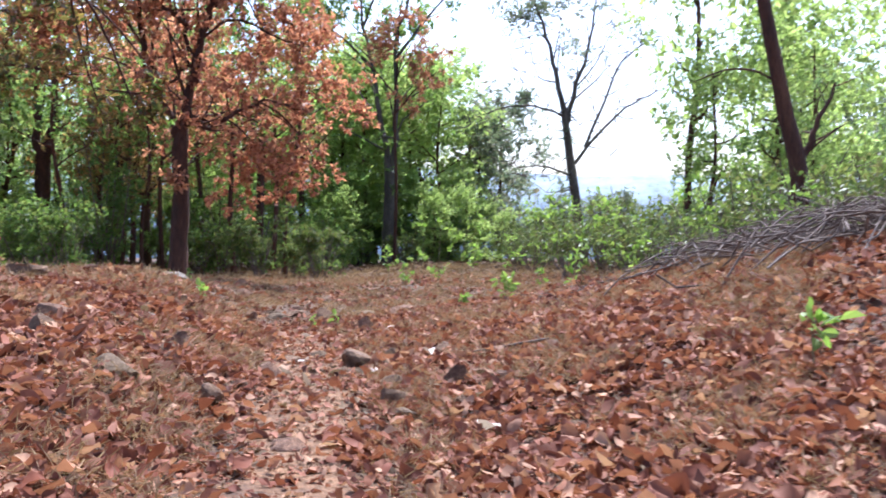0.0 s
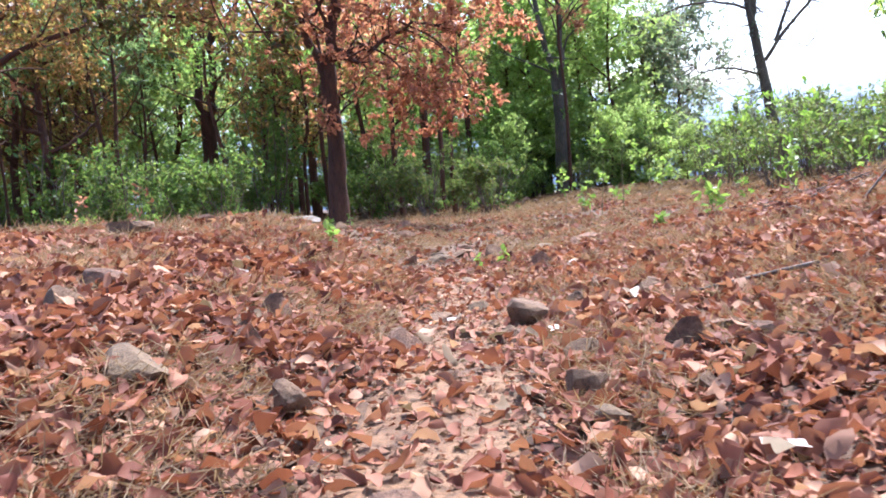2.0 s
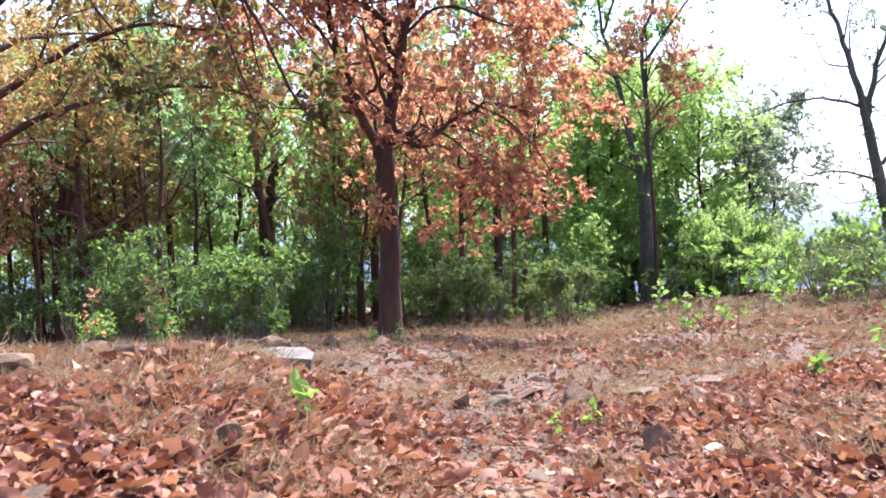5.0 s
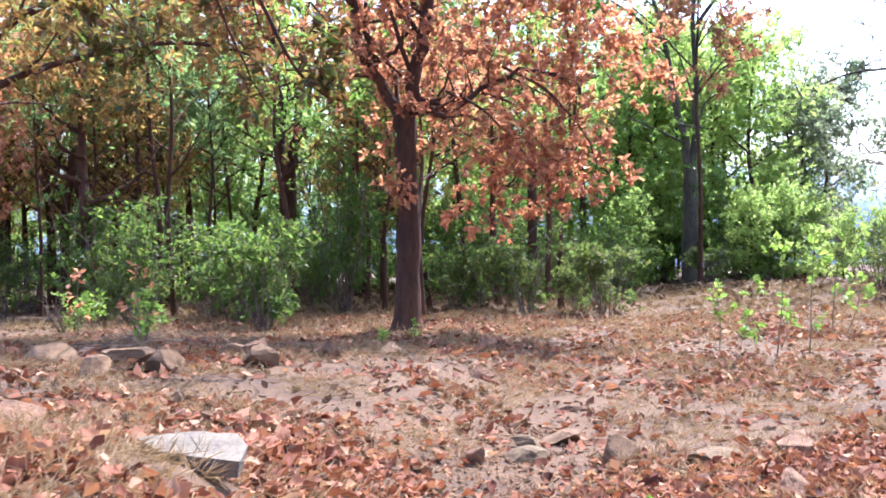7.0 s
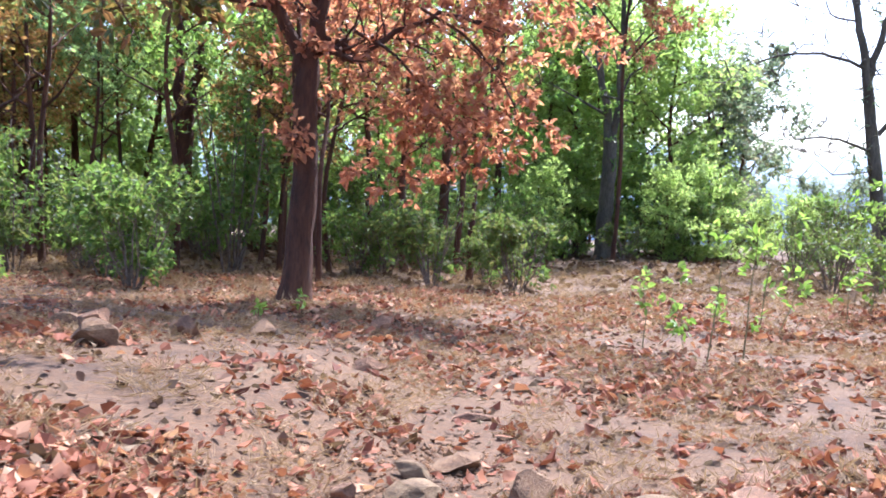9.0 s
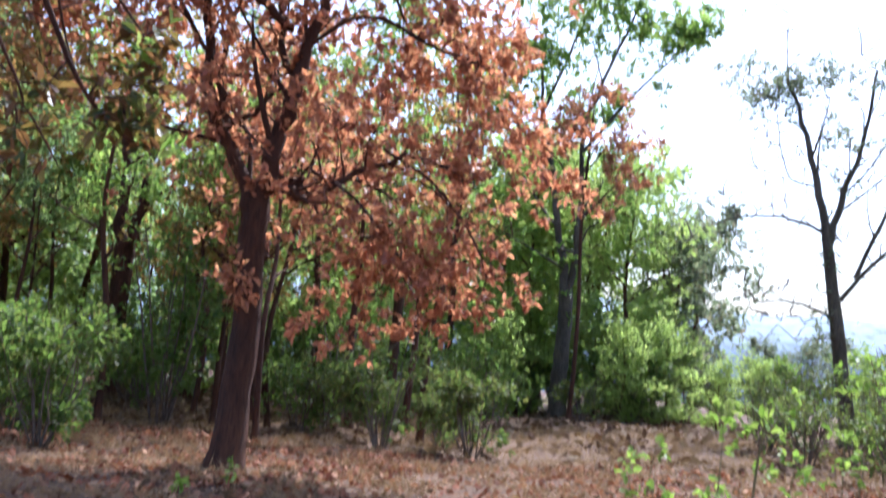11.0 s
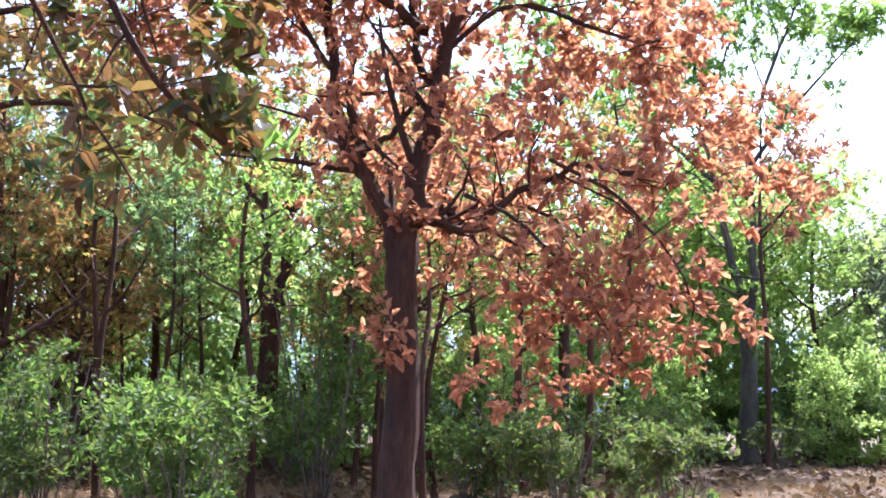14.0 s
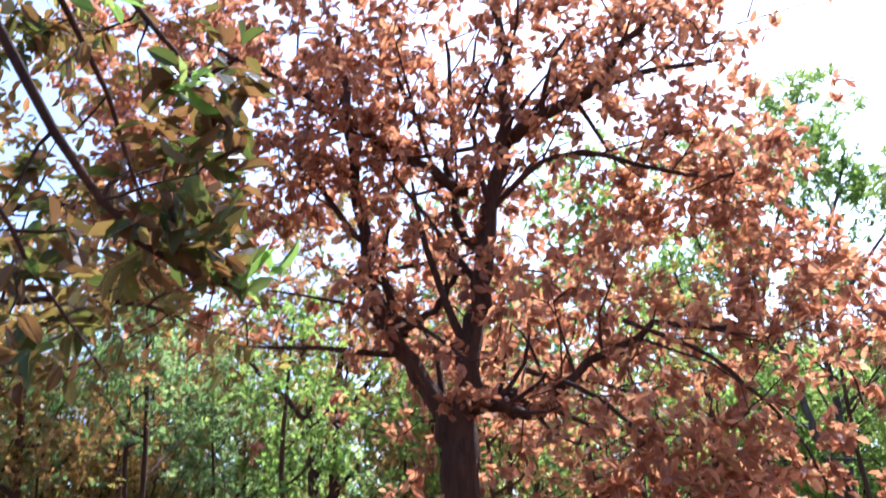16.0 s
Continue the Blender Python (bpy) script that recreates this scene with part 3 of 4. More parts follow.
# pale-barked tree that forks, green above, copper sprays below
build_tree(
    "forked_tree", "tall forked tree with grey bark, green crown and some copper leaves", standing(-3.25, 55.7),
    [(0, 0, 0), (0.05, 0, 2), (0.1, 0, 4), (0.08, 0, 5.6)], [0.42, 0.36, 0.33, 0.32],
    [
        ([(0.05, 0, 5.4), (-0.2, 0, 7.2), (-0.55, 0, 9), (-0.95, 0.2, 11.5), (-1.5, 0.3, 14), (-1.7, 0.3, 18)], 0.22, 0.05),
        ([(0.12, 0, 5.5), (0.4, 0, 7.5), (0.45, 0, 10), (0.4, -0.2, 13), (1.4, -0.3, 16), (2.6, -0.4, 19)], 0.19, 0.05),
        ([(-0.95, 0.2, 11.5), (-2.5, 0.0, 13), (-4.5, -0.2, 14.5)], 0.11, 0.03),
        ([(0.4, -0.1, 12), (2.4, -0.5, 14.5), (4.8, -0.6, 17)], 0.11, 0.03),
        ([(-1.5, 0.3, 14), (-0.4, 0.5, 17), (0.8, 0.4, 20)], 0.09, 0.03),
        ([(0.42, 0, 9), (1.8, -0.8, 10), (3.2, -1.2, 10.4)], 0.07, 0.02),
    ],
    [(-2.5, 0, 16, 2.6, 2.4, 1.9, 246), (0.5, 0, 19, 2.8, 2.6, 1.8, 275), (3.6, 0, 17.6, 2.3, 2.2, 1.6, 217), (5.2, 0, 18.3, 1.3, 1.4, 1.0, 87), (-4.6, 0, 14.8, 2.0, 2.0, 1.6, 174), (1.6, 0, 22, 2.4, 2.2, 1.4, 174), (-3, 0, 20.5, 2.6, 2.4, 1.5, 188), (1.0, 0.6, 14.5, 1.6, 1.6, 1.2, 87), (-2.4, 0.8, 11.4, 1.6, 1.4, 1.2, 87), (2.6, 0.8, 11.6, 1.6, 1.4, 1.1, 79)],
    GREEN_LEAF, 0.27, 10, bark=BARK_GREY, seed=21, gap=0.05, spray=260, scatter=0.8)
build_tree(
    "copper_sapling", "slim young tree with pinkish copper leaves", standing(-2.6, 50.5),
    [(0, 0, 0), (0.1, 0, 4), (0.0, 0, 8), (0.2, 0, 12.5)], [0.1, 0.085, 0.07, 0.03],
    [([(0, 0, 8), (1.2, -0.2, 9.4), (2.2, -0.3, 10.2)], 0.05, 0.015), ([(0, 0, 9), (-1.2, -0.2, 10.4), (-2.2, -0.3, 11.4)], 0.05, 0.015), ([(0.1, 0, 10), (1.0, 0.2, 11.4), (1.6, 0.3, 12.4)], 0.04, 0.012)],
    [(1.6, -0.2, 10.4, 1.5, 1.3, 1.2, 85), (-1.6, -0.2, 11.2, 1.4, 1.3, 1.2, 75), (0.4, 0, 12.4, 1.7, 1.4, 1.0, 85), (0.9, -0.4, 8.8, 1.0, 1.0, 0.8, 40)],
    RED_LEAF, 0.24, 9, seed=23, slim=0.4)

# nearly bare tree against the sky
build_tree(
    "bare_tree", "almost leafless dark tree with thin crooked branches against the sky", standing(7.05, 47.5),
    [(0, 0, 0), (-0.3, 0, 2.5), (-0.65, 0, 4.8), (-1.0, 0, 7.2)], [0.3, 0.25, 0.22, 0.17],
    [
        ([(-0.95, 0, 7.0), (-1.4, 0, 9.2), (-1.9, 0.2, 11.2), (-2.6, 0.3, 13.4)], 0.16, 0.05),
        ([(-0.95, 0, 7.1), (-0.5, 0, 9), (0.1, 0.2, 10.8), (0.5, 0.3, 13.6)], 0.14, 0.04),
        ([(-0.75, 0, 7.4), (-2.2, -0.3, 7.9), (-3.6, -0.4, 7.95), (-4.9, -0.5, 7.6)], 0.075, 0.03),
        ([(-0.55, 0, 4.5), (-2.0, -0.3, 5.0), (-3.4, -0.5, 4.9)], 0.06, 0.025),
        ([(-0.5, 0, 5.2), (0.6, -0.3, 6.6), (2.0, -0.5, 8.0), (3.6, -0.5, 8.8)], 0.09, 0.03),
        ([(0.0, 0.1, 6.0), (1.0, 0.3, 8.4), (1.9, 0.4, 10.4), (3.6, 0.5, 11.6)], 0.08, 0.03),
        ([(-1.4, 0, 9.2), (-2.4, 0.2, 9.6), (-2.9, 0.2, 11.8)], 0.05, 0.012),
        ([(-0.5, 0, 9.0), (0.5, -0.1, 10.2), (1.6, -0.2, 12.6)], 0.05, 0.012),
    ],
    [(-3.0, 0.2, 12.4, 1.4, 1.2, 1.1, 110), (-1.8, 0.2, 13.4, 1.5, 1.2, 0.9, 110), (0.5, 0.2, 13.2, 1.4, 1.1, 1.0, 60), (-1.6, 0.2, 11.2, 1.4, 1.0, 1.0, 40), (2.6, 0.3, 11.4, 1.2, 1.0, 0.9, 40), (-1.0, 0.0, 5.0, 0.6, 0.6, 2.6, 60), (-3.4, 0.2, 13.2, 1.8, 1.4, 1.0, 160), (0.0, 0.2, 10.2, 1.6, 1.2, 1.6, 60)],
    BLUE_LEAF, 0.16, 7, bark=BARK_GREY, seed=31, twig_share=0.9, bare=620, scatter=0.7, least=0.012)

# leaning tree above the shrubs
build_tree(
    "leaning_tree", "leaning dark tree rising above the green shrubs", standing(8.35, 22.3),
    [(0, 0, 0), (0, 0, 1.8), (-0.05, 0, 3.0), (-0.45, 0, 4.6), (-1.1, 0, 7.5)], [0.24, 0.22, 0.2, 0.18, 0.13],
    [([(-0.08, 0, 3.1), (0.2, 0, 3.5), (0.45, 0, 4.2), (0.9, 0.2, 5.0)], 0.1, 0.03), ([(-1.0, 0, 7), (-1.5, 0.3, 8.6), (-1.8, 0.3, 10)], 0.09, 0.03), ([(-1.05, 0, 7.2), (0.2, 0.3, 8.8), (1.4, 0.3, 9.8)], 0.08, 0.03), ([(-0.5, 0, 5.0), (-1.5, 0, 5.3), (-2.5, 0, 5.0)], 0.04, 0.012)],
    [(-1.5, 0.3, 9.6, 1.5, 1.5, 1.1, 120), (0.9, 0.3, 9.4, 1.6, 1.5, 1.1, 120), (0.9, 0.2, 5.2, 0.7, 0.7, 0.6, 30)],
    DARK_LEAF, 0.13, 9, seed=33)

# the near tree whose boughs hang over the bank
bank_tree = standing(-9.4, 15.1)


def hung(*rows):
    """World places turned into places from the bank tree's foot."""
    return [(x - bank_tree.x, y - bank_tree.y, z - bank_tree.z, *rest) for x, y, z, *rest in rows]


bough_tree = build_tree(
    "overhanging_tree", "tree on the bank with long boughs of orange and olive leaves", bank_tree,
    [(0, 0, 0), (0.02, 0, 1.5), (0.1, 0, 3.2), (0.1, 0.1, 4.6)], [0.28, 0.25, 0.23, 0.19],
    [
        (hung((-9.3, 15.2, 4.0), (-8.3, 16.6, 5.2), (-7.0, 17.8, 5.2), (-6.72, 19.0, 4.5), (-6.56, 19.8, 3.5), (-6.44, 20.2, 3.12), (-6.24, 20.45, 2.93), (-5.95, 20.45, 2.84)), 0.045, 0.006),
        (hung((-9.3, 15.2, 4.9), (-8.7, 17.0, 6.4), (-8.0, 19.2, 6.6), (-8.1, 21.4, 5.6), (-8.6, 23.2, 4.4)), 0.07, 0.01),
        (hung((-9.3, 15.2, 5.0), (-9.8, 16.6, 6.2), (-10.2, 18.2, 6.4), (-10.4, 20.6, 5.4), (-10.2, 22.6, 4.0)), 0.06, 0.01),
        ([(0.1, 0.1, 4.6), (0.0, -1.2, 6.4), (-0.2, -2.2, 8)], 0.12, 0.03),
        (hung((-7.0, 17.8, 5.2), (-6.6, 19.2, 4.7), (-6.25, 20.1, 4.05), (-6.0, 20.35, 3.6)), 0.03, 0.006),
        (hung((-7.0, 17.8, 5.2), (-7.4, 19.4, 4.4), (-7.5, 20.6, 3.4), (-7.4, 21.2, 2.8)), 0.03, 0.006),
    ],
    [
        *hung((-6.55, 19.8, 3.85, 0.45, 0.5, 0.45, 17), (-6.3, 20.25, 3.4, 0.4, 0.4, 0.4, 14), (-6.15, 20.4, 3.0, 0.3, 0.3, 0.22, 6), (-6.05, 20.2, 3.75, 0.35, 0.35, 0.3, 9), (-7.4, 20.9, 3.1, 0.45, 0.5, 0.45, 16), (-7.0, 19.4, 4.6, 0.6, 0.7, 0.4, 16)),
        *hung((-8.0, 20.6, 5.9, 1.1, 1.6, 0.8, 60), (-10.0, 19.4, 5.7, 1.3, 1.9, 0.9, 75), (-10.4, 21.6, 4.6, 0.9, 1.2, 0.9, 40), (-8.5, 22.6, 4.8, 0.8, 0.9, 0.8, 30), (-10.2, 22.6, 4.0, 0.8, 0.9, 0.8, 30)),
        (-0.5, -0.5, 7.4, 2.2, 2.2, 1.3, 160), (-0.6, 3.2, 6.8, 1.6, 1.8, 0.8, 90),
    ],
    YELLOW_LEAF, 0.19, 8, seed=37, slim=0.42, twig_share=0.8, offshoot=0.22)
for k, spot in enumerate(hung((-5.92, 20.42, 2.85), (-6.3, 19.75, 4.05), (-6.08, 20.1, 3.72))):
    part("leaf_tuft", rosettes("leaf_tuft", np.array([spot]), np.array([(0.4, 0.3, 0.3)]), 9, 0.18, GREEN_LEAF, np.random.default_rng(38 + k), 0.42, 0.9), bough_tree, "fresh green leaf tuft")
build_tree(
    "overhanging_tree", "tree beyond the bank with boughs of brown and olive leaves", standing(-16.0, 23.0),
    [(0, 0, 0), (0.05, 0, 2), (0.1, 0, 4.2), (0.0, 0, 6.5)], [0.25, 0.22, 0.2, 0.14],
    [
        ([(0.1, 0, 3.4), (1.6, 0.3, 4.6), (3.4, 0.8, 5.2), (5.4, 1.4, 5.4), (6.6, 1.6, 5.0)], 0.1, 0.015),
        ([(0.1, 0, 4.4), (1.6, 1.0, 6.0), (3.4, 2.0, 7.0), (5.2, 2.6, 6.8)], 0.11, 0.02),
        ([(0.1, 0, 5.0), (1.8, -0.3, 7.0), (3.8, 0.2, 8.2), (5.4, 0.8, 8.4)], 0.1, 0.02),
        ([(0.0, 0, 6.0), (-0.6, 0.8, 8), (-0.4, 1.6, 9.6)], 0.1, 0.03),
        ([(0.0, 0, 5.5), (0.6, 2.0, 7), (1.2, 4.4, 7.6)], 0.09, 0.02),
    ],
    [(5.3, 1.4, 5.4, 1.2, 1.3, 0.8, 56), (4.6, 2.2, 7.2, 1.5, 1.4, 1.0, 90), (4.8, 0.6, 8.2, 1.5, 1.4, 1.0, 90), (2.6, 1.0, 5.8, 1.4, 1.4, 1.0, 80), (0.4, 2.6, 8, 2.2, 2.0, 1.4, 110), (2.4, 0.6, 8.4, 1.6, 1.5, 1.0, 70)],
    MIXED_LEAF, 0.18, 8, seed=39, slim=0.38, twig_share=0.6, spray=320, scatter=0.45)

# darker trees of the wood's edge
fork_tree = build_tree(
    "twin_stem_tree", "dark tree whose trunk divides into two upright stems", standing(-18.9, 44.6),
    [(0, 0, 0), (0.05, 0, 2.2), (0.1, 0, 4.4), (0.15, 0, 5.4)], [0.42, 0.36, 0.36, 0.34],
    [
        ([(0.05, 0, 5.0), (-0.15, 0, 6.6), (-0.2, 0, 9), (-0.6, 0.2, 12.5)], 0.24, 0.08), ([(0.2, 0, 5.2), (0.6, 0, 6.6), (0.75, 0, 9.4), (1.2, 0.2, 12.6)], 0.24, 0.08),
        ([(0.7, 0, 8.6), (2.2, -0.3, 10.2), (3.8, -0.6, 11.8)], 0.12, 0.04), ([(-0.2, 0, 9), (-1.8, -0.3, 10.8), (-3.2, -0.4, 12)], 0.12, 0.04),
    ],
    [(-1.5, 0, 12.5, 2.6, 2.2, 1.8, 150), (1.8, 0, 13, 2.6, 2.2, 1.8, 150), (3.4, -0.5, 11.6, 1.5, 1.5, 1.2, 60), (-3.2, -0.4, 11.4, 1.5, 1.5, 1.2, 60), (0, 0, 15, 2.6, 2.4, 1.6, 120), (1.6, -0.8, 9.4, 1.1, 1.0, 0.8, 24), (-3.0, 0, 9.0, 2.4, 2.0, 1.5, 130), (3.4, 0, 8.6, 2.4, 2.0, 1.5, 130), (0, 0.5, 11.0, 3.0, 2.0, 1.8, 170), (-5.2, 0, 11.4, 2.4, 2.0, 1.9, 140), (5.6, 0, 11.2, 2.4, 2.0, 1.9, 140), (0, 0, 17.0, 3.4, 2.6, 1.5, 140)],
    MIXED_LEAF, 0.24, 9, seed=41, spray=160, scatter=0.8)
for k, (x, y, hgt, g, lean) in enumerate([(-19.3, 32.4, 10, 0.2, 0.0), (-24.5, 38.0, 11, 0.2, 0.02)]):
    wild_tree("edge_tree", "dark-stemmed tree with turning brown and yellow leaves", standing(x, y), hgt, g, MIXED_LEAF, 0.2, 50 + k, (0.58, 1.02), 2.6, 520, 8, (lean, 0), fork=0.4)
low_fork = build_tree(
    "edge_tree", "dark tree that divides low into two curved stems, brown leaves", standing(-24.0, 42.0),
    [(0, 0, 0), (0.05, 0, 1.2), (0.0, 0, 2.6), (0.05, 0, 3.7)], [0.26, 0.21, 0.2, 0.19],
    [
        ([(0.0, 0, 3.5), (-0.5, 0, 4.2), (-1.2, 0, 5.3), (-1.6, 0, 6.8), (-1.5, 0.2, 9)], 0.13, 0.04), ([(0.05, 0, 3.6), (0.3, 0, 4.6), (0.4, 0, 6.4), (0.5, 0, 8.8)], 0.14, 0.04),
        ([(0.4, 0, 6.0), (1.4, -0.2, 7.2), (2.4, -0.4, 7.8)], 0.07, 0.02), ([(-1.4, 0, 6.0), (-2.4, -0.2, 6.6), (-3.4, -0.3, 6.6)], 0.06, 0.02), ([(0.2, 0, 4.4), (1.2, -0.3, 4.9), (2.0, -0.5, 4.6)], 0.05, 0.015),
    ],
    [(-1.4, 0, 9.2, 1.8, 1.6, 1.2, 90), (0.8, 0, 9.2, 1.8, 1.6, 1.2, 90), (2.2, -0.3, 7.6, 1.0, 1.0, 0.8, 40), (-3.0, -0.3, 6.8, 1.0, 1.0, 0.8, 40), (1.9, -0.5, 4.6, 0.7, 0.7, 0.5, 26), (0, 0, 11, 2.0, 1.8, 1.0, 90)],
    MIXED_LEAF, 0.19, 8, seed=44, spray=130, slim=0.4)
low_fork.scale = (1.2, 1.2, 1.2)
wild_tree("edge_tree", "dark-stemmed tree with copper leaves low down", standing(-21.8, 30.0), 8.5, 0.16, RED_LEAF, 0.2, 60, (0.35, 1.0), 2.0, 420, 9, fork=0.3)

# ---- the wood behind ----
def open_view(x, y):
    """The gap in the trees through which the sky and the ridge show."""
    a = math.degrees(math.atan2(x + 1.0, y - 6.0))
    return -1.0 < a < 13.5 or (x > 0 and math.degrees(math.atan2(x, y)) < 13.8)


protos = [
    wild_tree("forest_tree", "slender forest tree with a full green crown", standing(-15.5, 52.0), 14, 0.17, FAR_HAZE_LEAF, 0.29, 70, (0.22, 1.0), 2.7, 460),
    wild_tree("forest_tree", "forest tree with dark green foliage", standing(-8.5, 57.0), 15, 0.2, GREEN_LEAF, 0.29, 71, (0.3, 1.0), 2.9, 460),
    wild_tree("forest_tree", "forest tree with green leaves nearly to the ground", standing(0.0, 60.5), 13, 0.15, FAR_HAZE_LEAF, 0.32, 72, (0.05, 1.0), 3.0, 700, 7, spray=160),
    wild_tree("forest_tree", "grey-green forest tree with an open crown", standing(4.2, 71.0), 12.5, 0.17, BLUE_LEAF, 0.33, 73, (0.08, 1.0), 3.0, 1150, spray=160),
    wild_tree("forest_tree", "forest tree with brownish turning leaves", standing(-25.0, 47.0), 14, 0.2, MIXED_LEAF, 0.28, 74, (0.35, 1.0), 2.8, 460),
    wild_tree("forest_tree", "thin dark trunk with a high sparse crown", standing(-11.8, 40.0), 13, 0.11, DARK_LEAF, 0.22, 75, (0.6, 1.02), 2.0, 260),
]
def corridor(x, y):
    """Open lines of sight to the twin-stemmed and the forked tree."""
    for ax, ay, bx, by, wide in ((-1.5, 9.0, -18.9, 44.6, 2.6), (-4.0, 18.0, -18.9, 44.6, 2.6), (-1.5, 10.0, -3.25, 55.7, 2.4), (-4.0, 18.0, -3.25, 55.7, 2.4)):
        d = Vector((bx - ax, by - ay))
        f = max(0.0, min(1.0, (Vector((x - ax, y - ay)).dot(d)) / d.length_squared))
        if (Vector((ax, ay)) + d * f - Vector((x, y))).length < wide:
            return True
    return False


rng = np.random.default_rng(5)
spots = [p.location.xy.copy() for p in protos] + [Vector((-7.6, 27.2)), Vector((-3.25, 55.7)), Vector((-18.9, 44.6))]


def sow(pool, count, x0, x1, y0, y1, apart, sizes, clear=None):
    made = 0
    for _ in range(count * 40):
        if made == count:
            break
        x, y = rng.uniform(x0, x1), rng.uniform(y0, y1)
        if open_view(x, y) or (clear and clear(x, y)) or any((Vector((x, y)) - s).length < apart for s in spots):
            continue
        spots.append(Vector((x, y)))
        s = rng.uniform(*sizes)
        copy_thing(pool[rng.integers(len(pool))], Matrix.Translation(standing(x, y)) @ Matrix.Rotation(rng.uniform(0, 6.28), 4, "Z") @ Matrix.Diagonal((s, s, s * rng.uniform(0.9, 1.15), 1)))
        made += 1


thicket = [
    wild_tree("thicket_tree", "low leafy tree green to the ground", standing(-12.6, 49.5), 7.0, 0.09, FAR_HAZE_LEAF, 0.28, 76, (0.02, 1.0), 2.6, 560, 8, fork=0.1, spray=90),
    wild_tree("thicket_tree", "low dark green tree leafy to the ground", standing(-20.5, 51.0), 8.0, 0.1, DARK_LEAF, 0.28, 77, (0.02, 1.0), 2.8, 560, 8, fork=0.1, spray=90),
]
spots += [p.location.xy.copy() for p in thicket]
sow([*thicket, protos[2]], 24, -52, -10, 48, 64, 2.7, (0.8, 1.2), corridor)
sow([protos[2], thicket[0]], 9, -11, 1.5, 60, 72, 2.4, (0.9, 1.15), corridor)
sow(thicket, 9, 12, 34, 34, 62, 3.0, (0.7, 1.0), corridor)
sow([protos[0], protos[1], protos[4], protos[5]], 22, -48, -9, 42, 74, 3.6, (0.8, 1.2), corridor)
sow(protos[:3], 10, -24, 1, 66, 92, 3.6, (0.9, 1.25), corridor)
sow([protos[5]], 9, -24, -8, 33, 46, 1.6, (0.6, 1.0), corridor)
sow([protos[0], protos[2]], 7, 10, 24, 30, 56, 2.8, (0.85, 1.15), corridor)
sow([protos[2], protos[3]], 6, 16, 40, 40, 90, 4.0, (0.8, 1.0), corridor)
sow([protos[4], low_fork, protos[4]], 16, -36, -12, 36, 50, 2.6, (0.6, 0.95), corridor)
sow([protos[4]], 12, -34, -15, 34, 48, 2.0, (0.6, 0.85), corridor)
for x, y, s in ((-1.2, 66, 1.0), (-6.3, 64, 1.1), (1.5, 64, 0.85)):
    copy_thing(protos[2], Matrix.Translation(standing(x, y)) @ Matrix.Rotation(x, 4, "Z") @ Matrix.Scale(s, 4))
for x, y, s in ((2.4, 62.5, 0.8), (9.5, 78, 0.42), (13.5, 84, 0.45), (6.0, 84, 0.36), (17, 88, 0.5)):
    copy_thing(protos[3], Matrix.Translation(standing(x, y)) @ Matrix.Rotation(x, 4, "Z") @ Matrix.Scale(s, 4))

for x, y, s in ((9.8, 35.0, 0.62), (12.8, 36.0, 0.75), (11.6, 30.0, 0.6)):
    copy_thing(protos[0], Matrix.Translation(standing(x, y)) @ Matrix.Rotation(x, 4, "Z") @ Matrix.Scale(s, 4))

# ---- undergrowth ----
thick = [
    bush("bush", "dense green undergrowth bush", standing(-13.5, 31.5), 1.9, 2.5, UNDER_SHADE_LEAF, 0.16, 80, 330, 8, 11, group="undergrowth"),
    bush("bush", "dark green undergrowth bush", standing(-16.5, 34.0), 2.2, 2.9, UNDER_SHADE_LEAF, 0.17, 81, 330, 8, 11, group="undergrowth"),
    bush("bush", "fresh green undergrowth bush", standing(-9.6, 37.5), 1.8, 2.1, UNDER_SHADE_LEAF, 0.15, 82, 300, 8, 10, group="undergrowth"),
    bush("bush", "tall thin bush of light green leaves", standing(-15.2, 29.6), 1.5, 3.6, UNDER_SHADE_LEAF, 0.15, 92, 260, 7, 9, group="undergrowth"),
    bush("bush", "sparse low bush of dull leaves and twigs", standing(-17.8, 31.2), 1.5, 1.5, DULL_LEAF, 0.15, 93, 190, 7, 12, group="undergrowth"),
]
bush("bush", "tall light green bush with shiny leaves at the wood's edge", standing(-11.2, 27.8), 1.5, 2.5, UNDER_SHADE_LEAF, 0.15, 83, 420, 9, 12, group="undergrowth")
bush("bush", "low leafy bush among dry twigs", standing(-14.6, 25.6), 0.9, 1.0, BRIGHT_LEAF, 0.13, 84, 110, 8, 7, group="undergrowth")
bush("bush", "low leafy bush among dry twigs", standing(-11.3, 23.4), 0.7, 1.0, BRIGHT_LEAF, 0.13, 85, 80, 8, 7, group="undergrowth")
dull = [
    bush("dry_bush", "dull green bush with dry stems in the shade", standing(-6.6, 34.2), 1.6, 2.6, DULL_LEAF, 0.15, 86, 380, 8, 12, group="dry bushes"),
    bush("dry_bush", "dull green bush with dry stems in the shade", standing(-4.5, 34.8), 1.5, 2.2, DULL_LEAF, 0.15, 87, 340, 8, 12, group="dry bushes"),
]
bright = [
    bush("shrub", "sunlit yellow-green shrub beside the clearing", standing(4.2, 31.0), 1.8, 2.2, SHRUB_LEAF, 0.14, 88, 230, 7, 12, group="sunlit shrubs"),
    bush("shrub", "thin yellow-green shrub with many bare stems", standing(7.2, 20.5), 1.5, 2.3, SHRUB_LEAF, 0.13, 89, 150, 7, 13, group="sunlit shrubs"),
    bush("shrub", "sunlit green shrub with dry stems", standing(5.6, 25.5), 1.6, 1.9, SHRUB_LEAF, 0.13, 90, 210, 7, 12, group="sunlit shrubs"),
]


